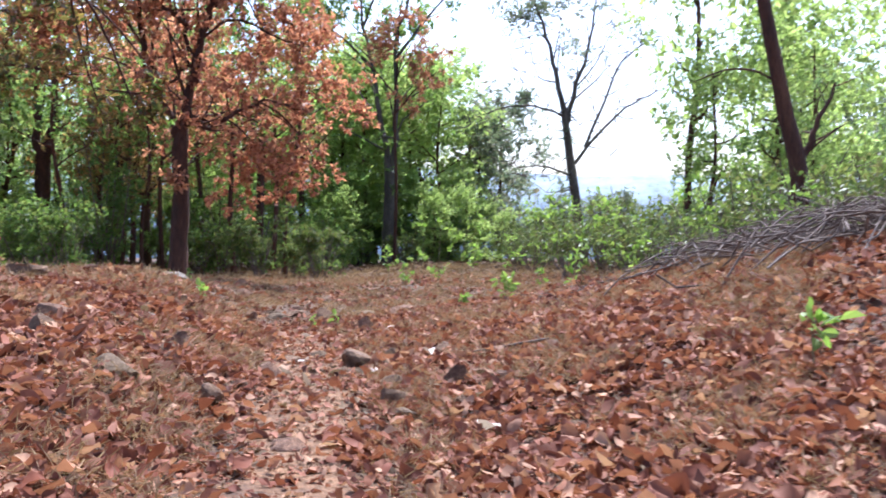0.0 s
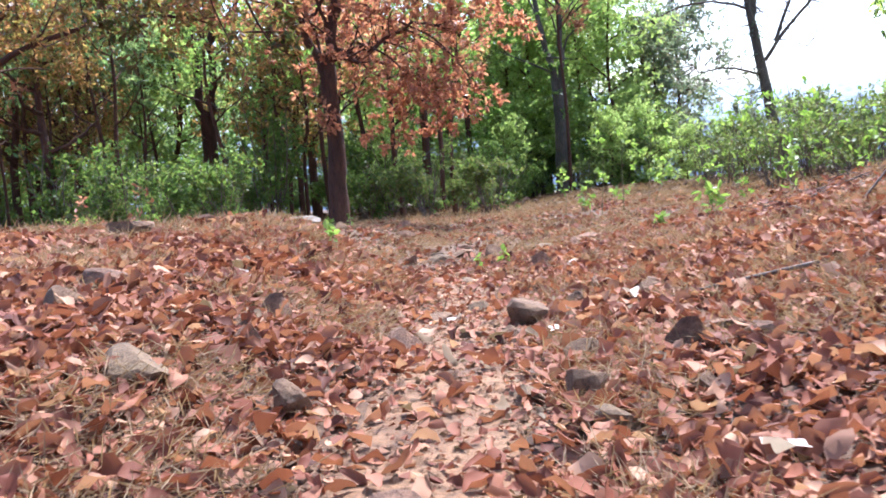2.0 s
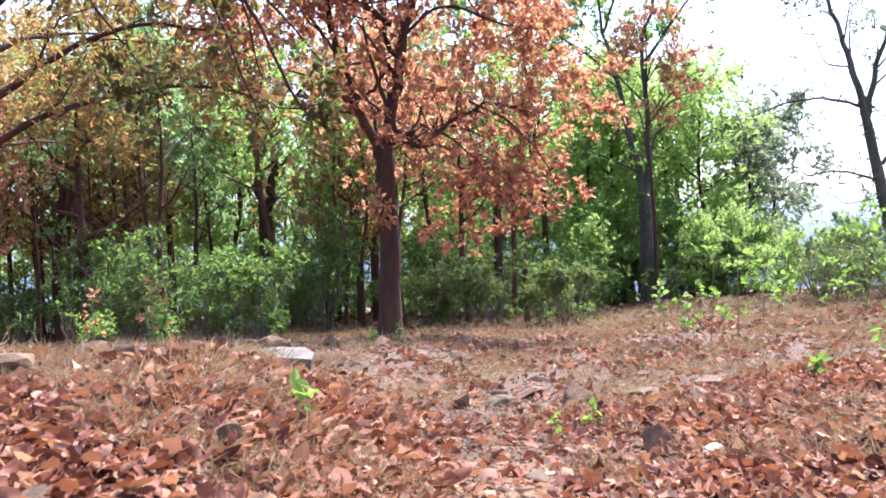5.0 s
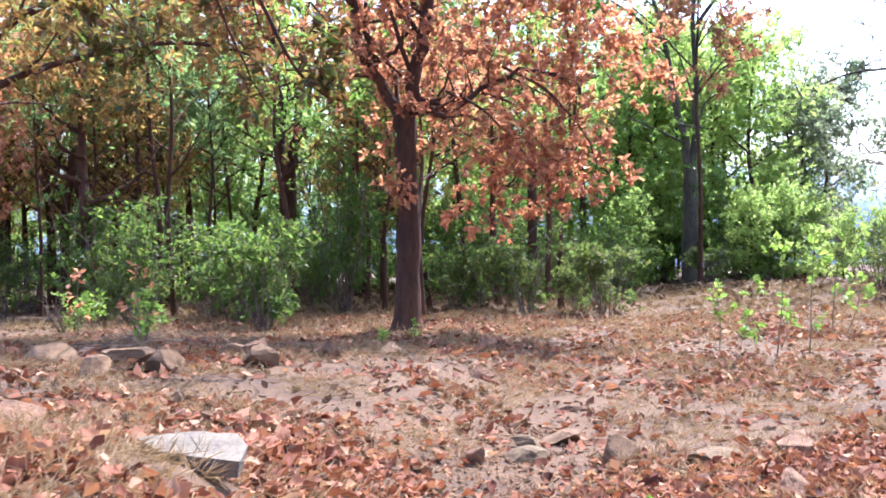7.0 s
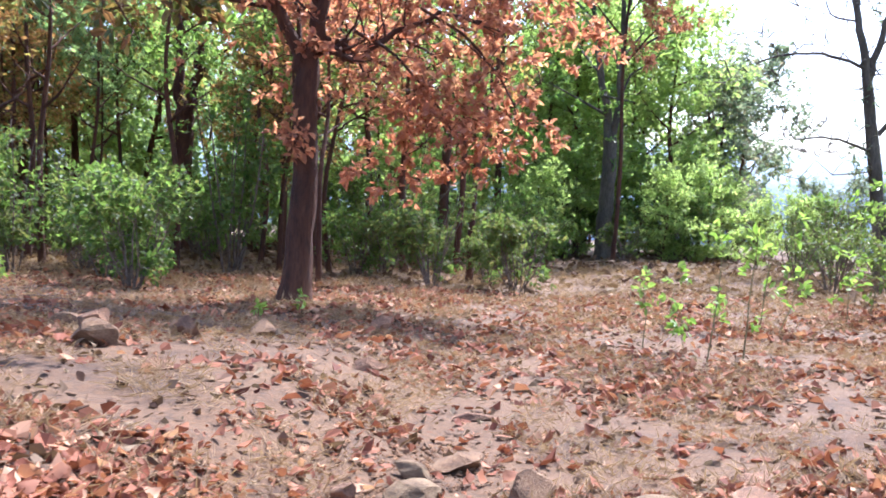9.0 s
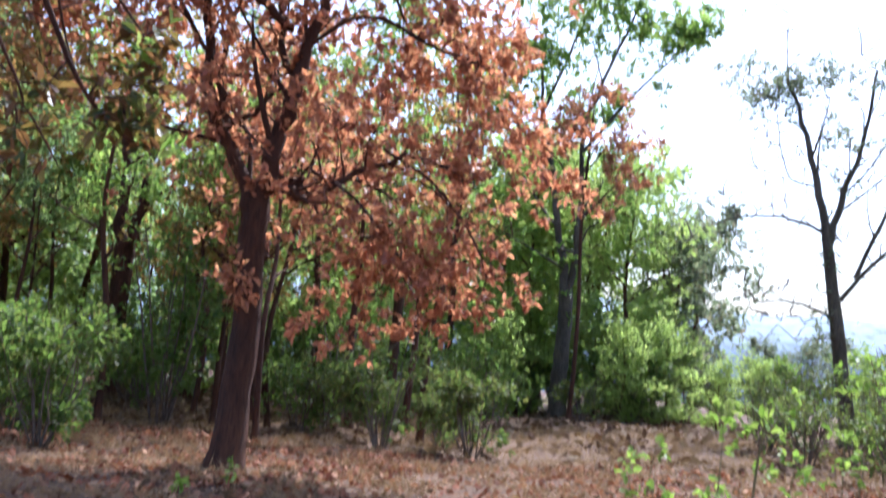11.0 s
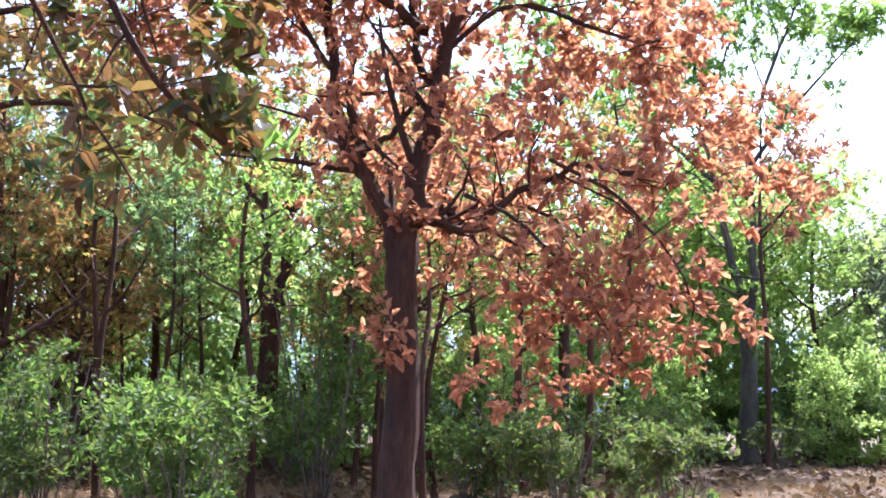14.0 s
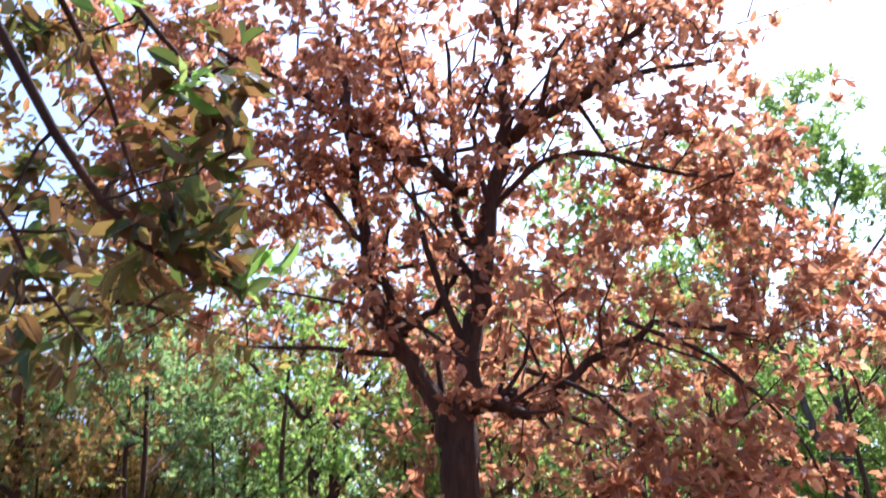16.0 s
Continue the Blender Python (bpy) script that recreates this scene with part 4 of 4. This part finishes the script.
def glade(x, y):
    """The leaf-strewn floor that stays open round the copper tree."""
    return (-11.0 < x < 3.0 and y < 35.0) or (-5.5 < x < 1.0 and y < 50)


def open_view(x, y):
    return False


sow([*thick, thick[1], thick[4]], 40, -36, -8, 29, 48, 1.5, (0.55, 1.5), glade)
sow(thick, 18, -22, 1, 46, 62, 2.2, (0.8, 1.6), glade)
sow(thick, 14, -50, -20, 24, 50, 2.6, (0.9, 1.4), glade)
sow(bright, 20, 3.2, 22, 27, 50, 1.9, (0.7, 1.2), glade)
for k, (x, y, s) in enumerate(((5.8, 21.0, 1.0), (7.8, 18.6, 1.35), (9.4, 20.2, 1.45), (7.2, 15.2, 0.9), (8.8, 16.4, 1.25), (10.4, 18.0, 1.5), (7.3, 23.5, 1.5), (9.4, 24.8, 1.6))):
    spots.append(Vector((x, y)))
    copy_thing((bright[1], bright[2], bright[1], bright[1], bright[0])[k % 5], Matrix.Translation(standing(x, y)) @ Matrix.Rotation(k * 1.3, 4, "Z") @ Matrix.Scale(s, 4))
for k, (x, y, s) in enumerate(((3.6, 38.0, 0.9), (6.6, 39.0, 1.5), (9.6, 40.2, 1.8), (4.8, 43.4, 1.3), (8.6, 45.0, 1.7), (12.2, 38.0, 1.6), (6.6, 33.4, 1.0), (10.6, 34.0, 1.4))):
    spots.append(Vector((x, y)))
    copy_thing(bright[k % 3], Matrix.Translation(standing(x, y)) @ Matrix.Rotation(k * 2.1, 4, "Z") @ Matrix.Scale(s, 4))
for x, y, s in ((9.4, 53, 0.5), (13, 51, 0.6), (5.6, 57, 0.45), (2.6, 58, 0.5), (15.5, 55, 0.6)):
    copy_thing(thicket[0], Matrix.Translation(standing(x, y)) @ Matrix.Rotation(x * 3, 4, "Z") @ Matrix.Scale(s, 4))
for x, y, s in ((-0.6, 53.0, 0.55), (1.4, 54.5, 0.6), (-6.2, 54.0, 0.6), (-1.6, 58.5, 0.8), (0.6, 57.5, 0.8), (-5.2, 58.5, 0.85), (3.2, 52.0, 0.4)):
    copy_thing(thicket[0], Matrix.Translation(standing(x, y)) @ Matrix.Rotation(x * 2, 4, "Z") @ Matrix.Scale(s, 4))
sow(bright, 8, 9, 16, 12, 27, 1.5, (0.8, 1.3))
sow(dull, 5, -9, -2, 36, 54, 1.8, (0.5, 0.9), glade)
sow([thick[1], bright[2]], 12, -3, 20, 56, 75, 2.6, (0.9, 1.3))

# ---- young plants ----
for k, (x, y, hgt, size, tufts) in enumerate([
        (-2.85, 11.4, 0.2, 0.1, 3), (1.13, 16.8, 0.45, 0.14, 10), (0.38, 17.0, 0.22, 0.12, 5), (-1.71, 14.9, 0.2, 0.08, 4), (-2.0, 14.4, 0.18, 0.07, 3),
        (-1.45, 24.7, 0.95, 0.14, 6), (-0.6, 23.8, 1.45, 0.13, 5), (-0.12, 24.0, 1.6, 0.14, 6), (0.62, 26.6, 1.0, 0.15, 7), (-6.73, 25.0, 0.26, 0.13, 3),
        (-6.64, 23.2, 0.24, 0.11, 4), (2.2, 29.2, 1.3, 0.16, 9), (-0.85, 24.6, 0.6, 0.13, 8), (-0.94, 29.2, 0.9, 0.15, 5), (2.3, 5.8, 0.34, 0.14, 3),
        (0.55, 27.9, 1.7, 0.17, 12), (2.71, 19.2, 0.4, 0.13, 6), (2.62, 24.9, 0.4, 0.13, 5), (-0.3, 26.6, 0.4, 0.12, 5), (3.2, 22.3, 0.8, 0.16, 8), (4.4, 21.2, 1.7, 0.15, 16), (5.2, 18.6, 1.5, 0.14, 14), (3.9, 26.0, 2.0, 0.16, 18), (5.0, 28.2, 2.4, 0.17, 20), (6.4, 17.2, 1.9, 0.14, 18), (6.9, 24.6, 2.4, 0.16, 22), (3.2, 32.0, 2.2, 0.18, 18), (4.6, 35.2, 2.6, 0.18, 22)]):
    sapling("sapling", "young sapling with fresh yellow-green leaves", standing(x, y), hgt, BRIGHT_LEAF, size, 100 + k, tufts)

sapling("sapling", "thin young shoot with pale copper leaves", standing(-10.8, 22.6), 1.3, RED_LEAF, 0.13, 140, 9)
sapling("sapling", "thin young shoot with pale copper leaves", standing(-13.4, 24.4), 1.2, RED_LEAF, 0.13, 141, 7)
for k, (x, y, hgt, g) in enumerate(((-11.6, 36.5, 9, 0.08), (-10.6, 38.0, 10, 0.09), (-8.8, 40.0, 9, 0.13), (-7.3, 40.6, 10, 0.12), (-13.2, 39.0, 10, 0.09), (-9.4, 33.6, 10, 0.08), (-13.8, 34.6, 10, 0.1), (-6.2, 37.2, 11, 0.1))):
    wild_tree("slim_tree", "slim dark-stemmed tree with a thin crown", standing(x, y), hgt, g, (GREEN_LEAF, MIXED_LEAF, RED_LEAF)[k % 3], 0.19, 150 + k, (0.52, 1.0), 2.0, 330, 7, (0.02 * math.sin(k * 2.0), 0), fork=0.5, group="slim trees", spray=40)

# ---- stones ----
ROCK_ROWS = [
    (-0.80, 8.79, .34, .22, 0), (-1.42, 8.00, .24, .16, 1), (-1.08, 13.38, .27, .24, 1), (-2.92, 10.51, .22, .17, 0), (-2.22, 7.98, .22, .17, 1), (-2.17, 7.38, .20, .1, 0),
    (-2.02, 7.11, .14, .12, 1), (-1.49, 9.07, .24, .1, 0), (-1.73, 8.92, .24, .09, 0), (0.01, 9.62, .28, .12, 0), (0.28, 7.52, .24, .12, 1), (0.13, 7.29, .24, .18, 1),
    (-0.53, 9.87, .17, .12, 0), (-1.33, 9.15, .11, .06, 1), (-0.19, 9.15, .2, .08, 0), (-1.26, 9.78, .2, .1, 2), (-0.86, 8.31, .2, .09, 0), (-1.07, 8.36, .2, .07, 2),
    (-1.48, 7.07, .15, .1, 2), (-0.37, 7.32, .2, .12, 0), (-3.09, 17.84, .4, .13, 2), (-0.69, 17.45, .34, .2, 1), (-0.56, 8.83, .17, .1, 2), (-1.95, 7.65, .14, .08, 0),
    (0.47, 10.0, .2, .06, 2), (-6.53, 14.9, .5, .2, 1), (-7.9, 18.9, .66, .3, 0), (-8.2, 18.0, .55, .26, 0), (-7.4, 20.4, .42, .3, 1), (-6.2, 16.6, .26, .16, 0),
    (-5.2, 24.3, .42, .24, 1), (-3.95, 24.7, .28, .14, 1), (-2.19, 17.7, .5, .26, 0), (-1.4, 17.5, .6, .14, 2), (-3.07, 17.4, .46, .14, 2), (-3.41, 17.0, .24, .18, 1),
    (-2.93, 18.4, .6, .14, 0), (-3.4, 15.2, .24, .08, 2), (-0.76, 15.9, .5, .24, 1), (-5.75, 18.8, .34, .1, 1), (-7.75, 20.4, .34, .2, 0), (-3.08, 20.1, .44, .08, 1),
    (-8.7, 19.4, .7, .3, 0), (-7.0, 19.7, .5, .3, 0), (-6.5, 20.8, .46, .26, 1), (-9.6, 18.9, .6, .3, 0), (-5.9, 21.6, .4, .18, 0), (-2.95, 7.0, .3, .16, 0), (-3.3, 7.9, .34, .14, 1), (-5.1, 11.6, .45, .26, 0), (-4.5, 12.2, .3, .16, 1), (-0.6, 6.6, .2, .08, 2), (-0.9, 5.3, .2, .09, 1), (0.9, 6.3, .22, .08, 0),
    (-2.12, 6.12, .34, .15, 2), (-1.54, 6.3, .2, .16, 0), (-0.35, 6.5, .26, .2, 0), (-0.23, 6.2, .26, .09, 2), (0.14, 6.5, .2, .1, 0), (0.42, 7.2, .22, .12, 1), (-2.87, 9.15, .18, .08, 2),
    (-1.79, 12.5, .22, .09, 2), (-0.41, 10.55, .22, .12, 0), (0.06, 10.05, .24, .1, 0), (-0.26, 10.5, .18, .09, 2), (-4.39, 20.95, .38, .18, 1), (-0.63, 18.2, .36, .15, 1),
]
for k, (x, y, w, h, m) in enumerate(ROCK_ROWS):
    rock(("brown field stone lying in dry leaves", "dark angular stone half buried in leaves", "flat tan stone in the path")[m], x, y, w, h, w * (0.7 + 0.3 * math.sin(k * 2.1)), (STONE, STONE_DARK, STONE_PALE)[m], k, k * 1.7)


def slab(x, y):
    """A broken flat slab on the end of the bank."""
    bm = bmesh.new()
    rim = [(-0.55, 0.05), (-0.2, 0.3), (0.25, 0.32), (0.45, 0.12), (0.5, -0.18), (0.2, -0.2), (-0.25, -0.12)]
    top = [bm.verts.new((a, b, 0.09 + 0.012 * math.sin(7 * a))) for a, b in rim]
    low = [bm.verts.new((a * 0.95, b * 0.93 - 0.02, -0.16)) for a, b in rim]
    bm.faces.new(top)
    bm.faces.new(low[::-1])
    for k in range(len(rim)):
        j = (k + 1) % len(rim)
        bm.faces.new((top[k], low[k], low[j], top[j]))
    bmesh.ops.triangulate(bm, faces=bm.faces[:])
    bmesh.ops.subdivide_edges(bm, edges=bm.edges[:], cuts=2)
    for v in bm.verts:
        v.co += Vector((noise.noise(v.co * 6), noise.noise(v.co * 6 + Vector((5, 0, 0))), noise.noise(v.co * 5 + Vector((0, 9, 0))))) * 0.022
    bmesh.ops.recalc_face_normals(bm, faces=bm.faces[:])
    me = bpy.data.meshes.new("slab")
    bm.to_mesh(me)
    bm.free()
    me.materials.append(STONE_SLAB)
    ob = tagged(new("stone_slab", me), "flat grey-tan stone slab jutting from the bank", "rock", "field stones")
    ob.matrix_world = pose(x, y, height(x, y) + 0.08, 9, 5, 8) @ Matrix.Diagonal((0.6, 0.66, 0.34, 1))


slab(-3.84, 13.12)

# ---- dry wood ----
def sticks(name, label, place, count, reach, thick, seed, lift):
    """Fallen twigs that lie across one another."""
    rng = np.random.default_rng(seed)
    tb = Tubes()
    for k in range(count):
        c = rng.normal(0, reach * 0.4, 2)
        a, l = rng.uniform(0, 3.14), rng.uniform(0.4, 1.0) * reach
        p = []
        for s in (-1, -0.3, 0.3, 1):
            x, y = c[0] + math.cos(a) * l * s, c[1] + math.sin(a) * l * s
            p.append((x, y, height(place[0] + x, place[1] + y) + rng.uniform(0, lift)))
        tb.add(bend(p, 8, 0.02, rng), np.linspace(thick, thick * 0.3, 8), 5)
        for j in range(2):
            f = rng.uniform(0.2, 0.8)
            q = np.array(p[1]) * (1 - f) + np.array(p[2]) * f
            e = q + np.array((rng.normal(0, 0.25), rng.normal(0, 0.25), rng.uniform(0.0, 0.25))) * l
            tb.add([q, (q + e) / 2 + rng.normal(0, 0.02, 3), e], [thick * 0.5, thick * 0.4, thick * 0.15], 4)
    ob = tagged(new(name, tb.mesh(name, DEAD_WOOD)), label, "branches", kind="stuff")
    ob.location = (place[0], place[1], 0)
    return ob


sticks("brush_pile", "heap of dry grey branches on the bank", (4.6, 10.2), 90, 1.5, 0.013, 1, 0.5)
sticks("brush_pile", "heap of dry grey branches on the bank", (5.4, 13.0), 70, 1.7, 0.014, 2, 0.45)
sticks("brush_pile", "heap of dry grey branches on the bank", (3.6, 12.2), 60, 1.2, 0.012, 6, 0.35)
sticks("twig_tangle", "thin dry twigs lying in the leaves", (-12.0, 24.2), 24, 1.6, 0.008, 3, 0.2)
sticks("twig_tangle", "thin dry twigs lying in the leaves", (2.0, 14.0), 14, 1.6, 0.008, 4, 0.1)
sticks("twig_tangle", "thin dry twigs standing in dry grass", (-9.5, 22.0), 18, 1.8, 0.007, 5, 0.2)
tb = Tubes()
tb.add([(0.0, 8.75, height(0, 8.75) + 0.06), (0.45, 8.6, height(.45, 8.6) + 0.07), (0.95, 8.42, height(.95, 8.42) + 0.08)], [0.007, 0.012, 0.014], 7)
tagged(new("dry_stick", tb.mesh("dry_stick", DEAD_WOOD)), "straight dry stick lying on fallen leaves", "stick")

# ---- dry grass ----
def grass(count, seed, x0, x1, y0, y1, patch, length, width):
    """Thin dry blades in tufts, most of them lying."""
    rng = np.random.default_rng(seed)
    at = []
    while len(at) < count:
        x, y = rng.uniform(x0, x1), rng.uniform(y0, y1)
        if abs(x - path_x(y)) < 0.5 and y < 20 or noise.noise(Vector((x * 0.9, y * 0.9, 11))) < patch:
            continue
        for _ in range(rng.integers(3, 10)):
            a, b = x + rng.normal(0, 0.07), y + rng.normal(0, 0.07)
            at.append((a, b, height(a, b) + rng.uniform(0.01, 0.06)))
    at = np.array(at)
    way = np.stack([rng.normal(0, 0.8, len(at)), rng.normal(0, 0.8, len(at)), rng.uniform(0.03, 0.9, len(at)) ** 1.3], -1)
    face = rng.normal(size=(len(at), 3)) + (0, -0.5, 0.2)
    return leaves("dry_grass", at, way, face, rng.uniform(*length, len(at)), width, 0.1, 0.03, STRAW, None, True)


TUFTS = "tufts of dry straw-coloured grass between the leaves"
tagged(new("dry_grass", grass(46000, 3, -5, 4, 3.6, 13, 0.02, (0.05, 0.17), 0.006)), TUFTS, "grass", kind="stuff")
tagged(new("dry_grass", grass(52000, 4, -14, 6, 11, 26, 0.0, (0.07, 0.22), 0.009)), TUFTS, "grass", kind="stuff")
tagged(new("dry_grass", grass(40000, 5, -20, 10, 26, 46, -0.05, (0.12, 0.34), 0.014)), TUFTS, "grass", kind="stuff")

# ---- fallen leaves ----
def strewn(x, y, bare):
    """How thickly leaves lie: thin on the footpath, patchy beyond the bank."""
    u = x - path_x(y)
    if (x + 3.84) ** 2 + (y - 12.95) ** 2 < 0.2:
        return 0.0
    want = bare + (1 - bare) * ease(0.2, 0.85, abs(u) + 0.25 * noise.noise(Vector((x, y, 5)))) if y < 20 else 0.8
    if u < -0.6:
        want *= 1 - 0.45 * ease(11.5, 15.5, y) * ease(30, 24, y)
    elif y > 13:
        want *= 0.7
    if u > 3.0 and y < 17:
        want *= 1.0 - 0.6 * ease(3.0, 4.4, u)
    if y > 12.5:
        want *= 1.0 - ease(12.5, 14, y) * (1.0 - max(0.28, 0.7 + 1.7 * noise.noise(Vector((x * 0.42, y * 0.42, 2)))))
    return want * (0.75 + 0.6 * noise.noise(Vector((x * 0.8, y * 0.8, 1))))


def litter(name, count, x0, x1, y0, y1, size, seed, material=LITTER, fine=False, bare=0.25):
    """Curled dry leaves strewn over the ground."""
    rng = np.random.default_rng(seed)
    at = []
    for _ in range(count * 12):
        if len(at) == count:
            break
        x, y = rng.uniform(x0, x1), rng.uniform(y0, y1)
        if rng.random() < strewn(x, y, bare):
            at.append((x, y, height(x, y) + rng.uniform(0.0, 0.03) + (rng.random() ** 2 * 0.035 if fine else 0.0)))
    at, count = np.array(at), len(at)
    a = rng.uniform(0, 2 * math.pi, count)
    way = np.stack([np.cos(a), np.sin(a), rng.normal(0.08, 0.42 if fine else 0.32, count)], -1)
    face = np.stack([rng.normal(0, 0.65, count), rng.normal(0, 0.65, count), np.ones(count)], -1)
    L = size * (0.45 + 1.15 * rng.random(count) ** 1.4)
    W = L * rng.uniform(0.5, 0.9, count)
    if fine:
        return curled(name, at, way, face, L, W, rng, material)
    return leaves(name, at, way, face, L, W, rng.uniform(-0.3, 0.4, count), rng.uniform(-0.35, 0.3, count), material, rng)


CARPET = "thick carpet of curled reddish brown dry leaves"
tagged(new("leaf_litter", litter("leaf_litter", 32000, -4.6, 3.4, 3.2, 11.0, 0.09, 1, fine=True, bare=0.12)), CARPET, "fallen leaves", kind="stuff")
tagged(new("leaf_litter", litter("leaf_litter", 13000, -7.5, -4.4, 3.0, 17.0, 0.10, 10)), CARPET, "fallen leaves", kind="stuff")
tagged(new("leaf_litter", litter("leaf_litter", 11000, 3.3, 7.0, 3.0, 17.0, 0.10, 11)), CARPET, "fallen leaves", kind="stuff")
tagged(new("leaf_litter", litter("leaf_litter", 23000, -4.6, 3.4, 10.8, 18.0, 0.092, 12, fine=True, bare=0.12)), CARPET, "fallen leaves", kind="stuff")
tagged(new("leaf_chips", litter("leaf_chips", 30000, -4.6, 3.5, 3.0, 11.0, 0.042, 6, LITTER, bare=0.75)), "broken bits of dry leaf over the path", "fallen leaves", kind="stuff")
tagged(new("leaf_chips", litter("leaf_chips", 16000, -5.0, 3.5, 3.0, 18.0, 0.035, 16, LITTER_TAN, bare=0.6)), "broken bits of dry leaf over the path", "fallen leaves", kind="stuff")
tagged(new("leaf_litter", litter("leaf_litter", 14000, -18, -7.3, -4.0, 18.0, 0.12, 7, LITTER)), "dry leaves over the bank", "fallen leaves", kind="stuff")
tagged(new("leaf_litter", litter("leaf_litter", 12000, 6.8, 16, -4.0, 18.0, 0.12, 8)), "dry leaves over the bank", "fallen leaves", kind="stuff")
tagged(new("leaf_litter", litter("leaf_litter", 18000, -7.6, 7.1, -6.0, 3.3, 0.11, 9)), "dry leaves over the start of the path", "fallen leaves", kind="stuff")
tagged(new("leaf_litter", litter("leaf_litter", 22000, -15, 8.0, 18.0, 34.0, 0.12, 2, LITTER)), "reddish dry leaves strewn over the clearing", "fallen leaves", kind="stuff")
tagged(new("leaf_litter", litter("leaf_litter", 26000, -20, 8.0, 14.0, 34.0, 0.09, 13, LITTER_TAN)), "faded tan leaves strewn over the clearing", "fallen leaves", kind="stuff")
tagged(new("leaf_litter", litter("leaf_litter", 12000, -30, 12.0, 34.0, 62.0, 0.24, 4, LITTER_TAN)), "dry leaves on the shaded forest floor", "fallen leaves", kind="stuff")

# small gravel and clods on the trodden earth
pr = np.random.default_rng(61)
px, py = [], []
for _ in range(3600):
    b = pr.uniform(4.5, 19.0)
    px.append(path_x(b) + pr.normal(0, 0.42))
    py.append(b)
pz = np.array([height(a, b) for a, b in zip(px, py)])
pc = np.stack([px, py, pz + 0.02], -1)
octa = np.array(((1, 0, 0), (0, 1, 0), (-1, 0, 0), (0, -1, 0), (0, 0, 0.7), (0, 0, -0.7)))
pv = pc[:, None] + (octa[None] * pr.uniform(0.6, 1.3, (len(pc), 6, 1))) * (pr.uniform(0.006, 0.02, len(pc)) * (1 + pr.random(len(pc))))[:, None, None]
pf = np.array(((0, 1, 4), (1, 2, 4), (2, 3, 4), (3, 0, 4), (1, 0, 5), (2, 1, 5), (3, 2, 5), (0, 3, 5)))
tagged(new("gravel", mesh_of("gravel", pv.reshape(-1, 3), ((np.arange(len(pc)) * 6)[:, None, None] + pf[None]).reshape(-1, 3), PATH_SOIL)), "small tan clods and gravel on the footpath", "gravel", kind="stuff")

# single leaves that stand out beside the path
LEAF_SHAPES = []
for k in range(8):
    lr = np.random.default_rng(300 + k)
    LEAF_SHAPES.append(curled("fallen_leaf", np.zeros((1, 3)), [(1, 0, 0.1)], [(0, 0, 1)], np.array([0.115]), np.array([0.075]), lr, LITTER if k % 3 else LITTER_TAN))
lr = np.random.default_rng(77)
for k in range(300):
    x, y = lr.uniform(-3.2, 2.0), lr.uniform(6.2, 10.5)
    leaf = new("fallen_leaf", LEAF_SHAPES[k % 8])
    leaf.parent = ground
    leaf.matrix_world = Matrix.LocRotScale((x, y, height(x, y) + 0.035), Euler((lr.normal(0, 0.4), lr.normal(0, 0.4), lr.uniform(0, 6.28))), Vector((1, 1, 1)) * lr.uniform(0.6, 1.25))
for k, (x, y, s) in enumerate(((-0.78, 13.1, 2.4), (-0.1, 9.2, 1.3), (0.35, 5.6, 1.3), (-1.35, 8.9, 0.9), (-0.6, 8.1, 0.8), (-2.6, 8.6, 1.0), (0.9, 10.6, 1.2))):
    pr = np.random.default_rng(400 + k)
    ob = tagged(new("bleached_leaf", curled("bleached_leaf", np.zeros((1, 3)), [(1, 0, 0.05)], [(0, 0, 1)], np.array([0.14]), np.array([0.11]), pr, PALE_LEAF)), "large bleached pale leaf lying on brown leaves", "leaf", "bleached leaves")
    ob.matrix_world = Matrix.LocRotScale((x, y, height(x, y) + 0.06), Euler((0.15, -0.1, k * 1.9)), Vector((s, s, s)))
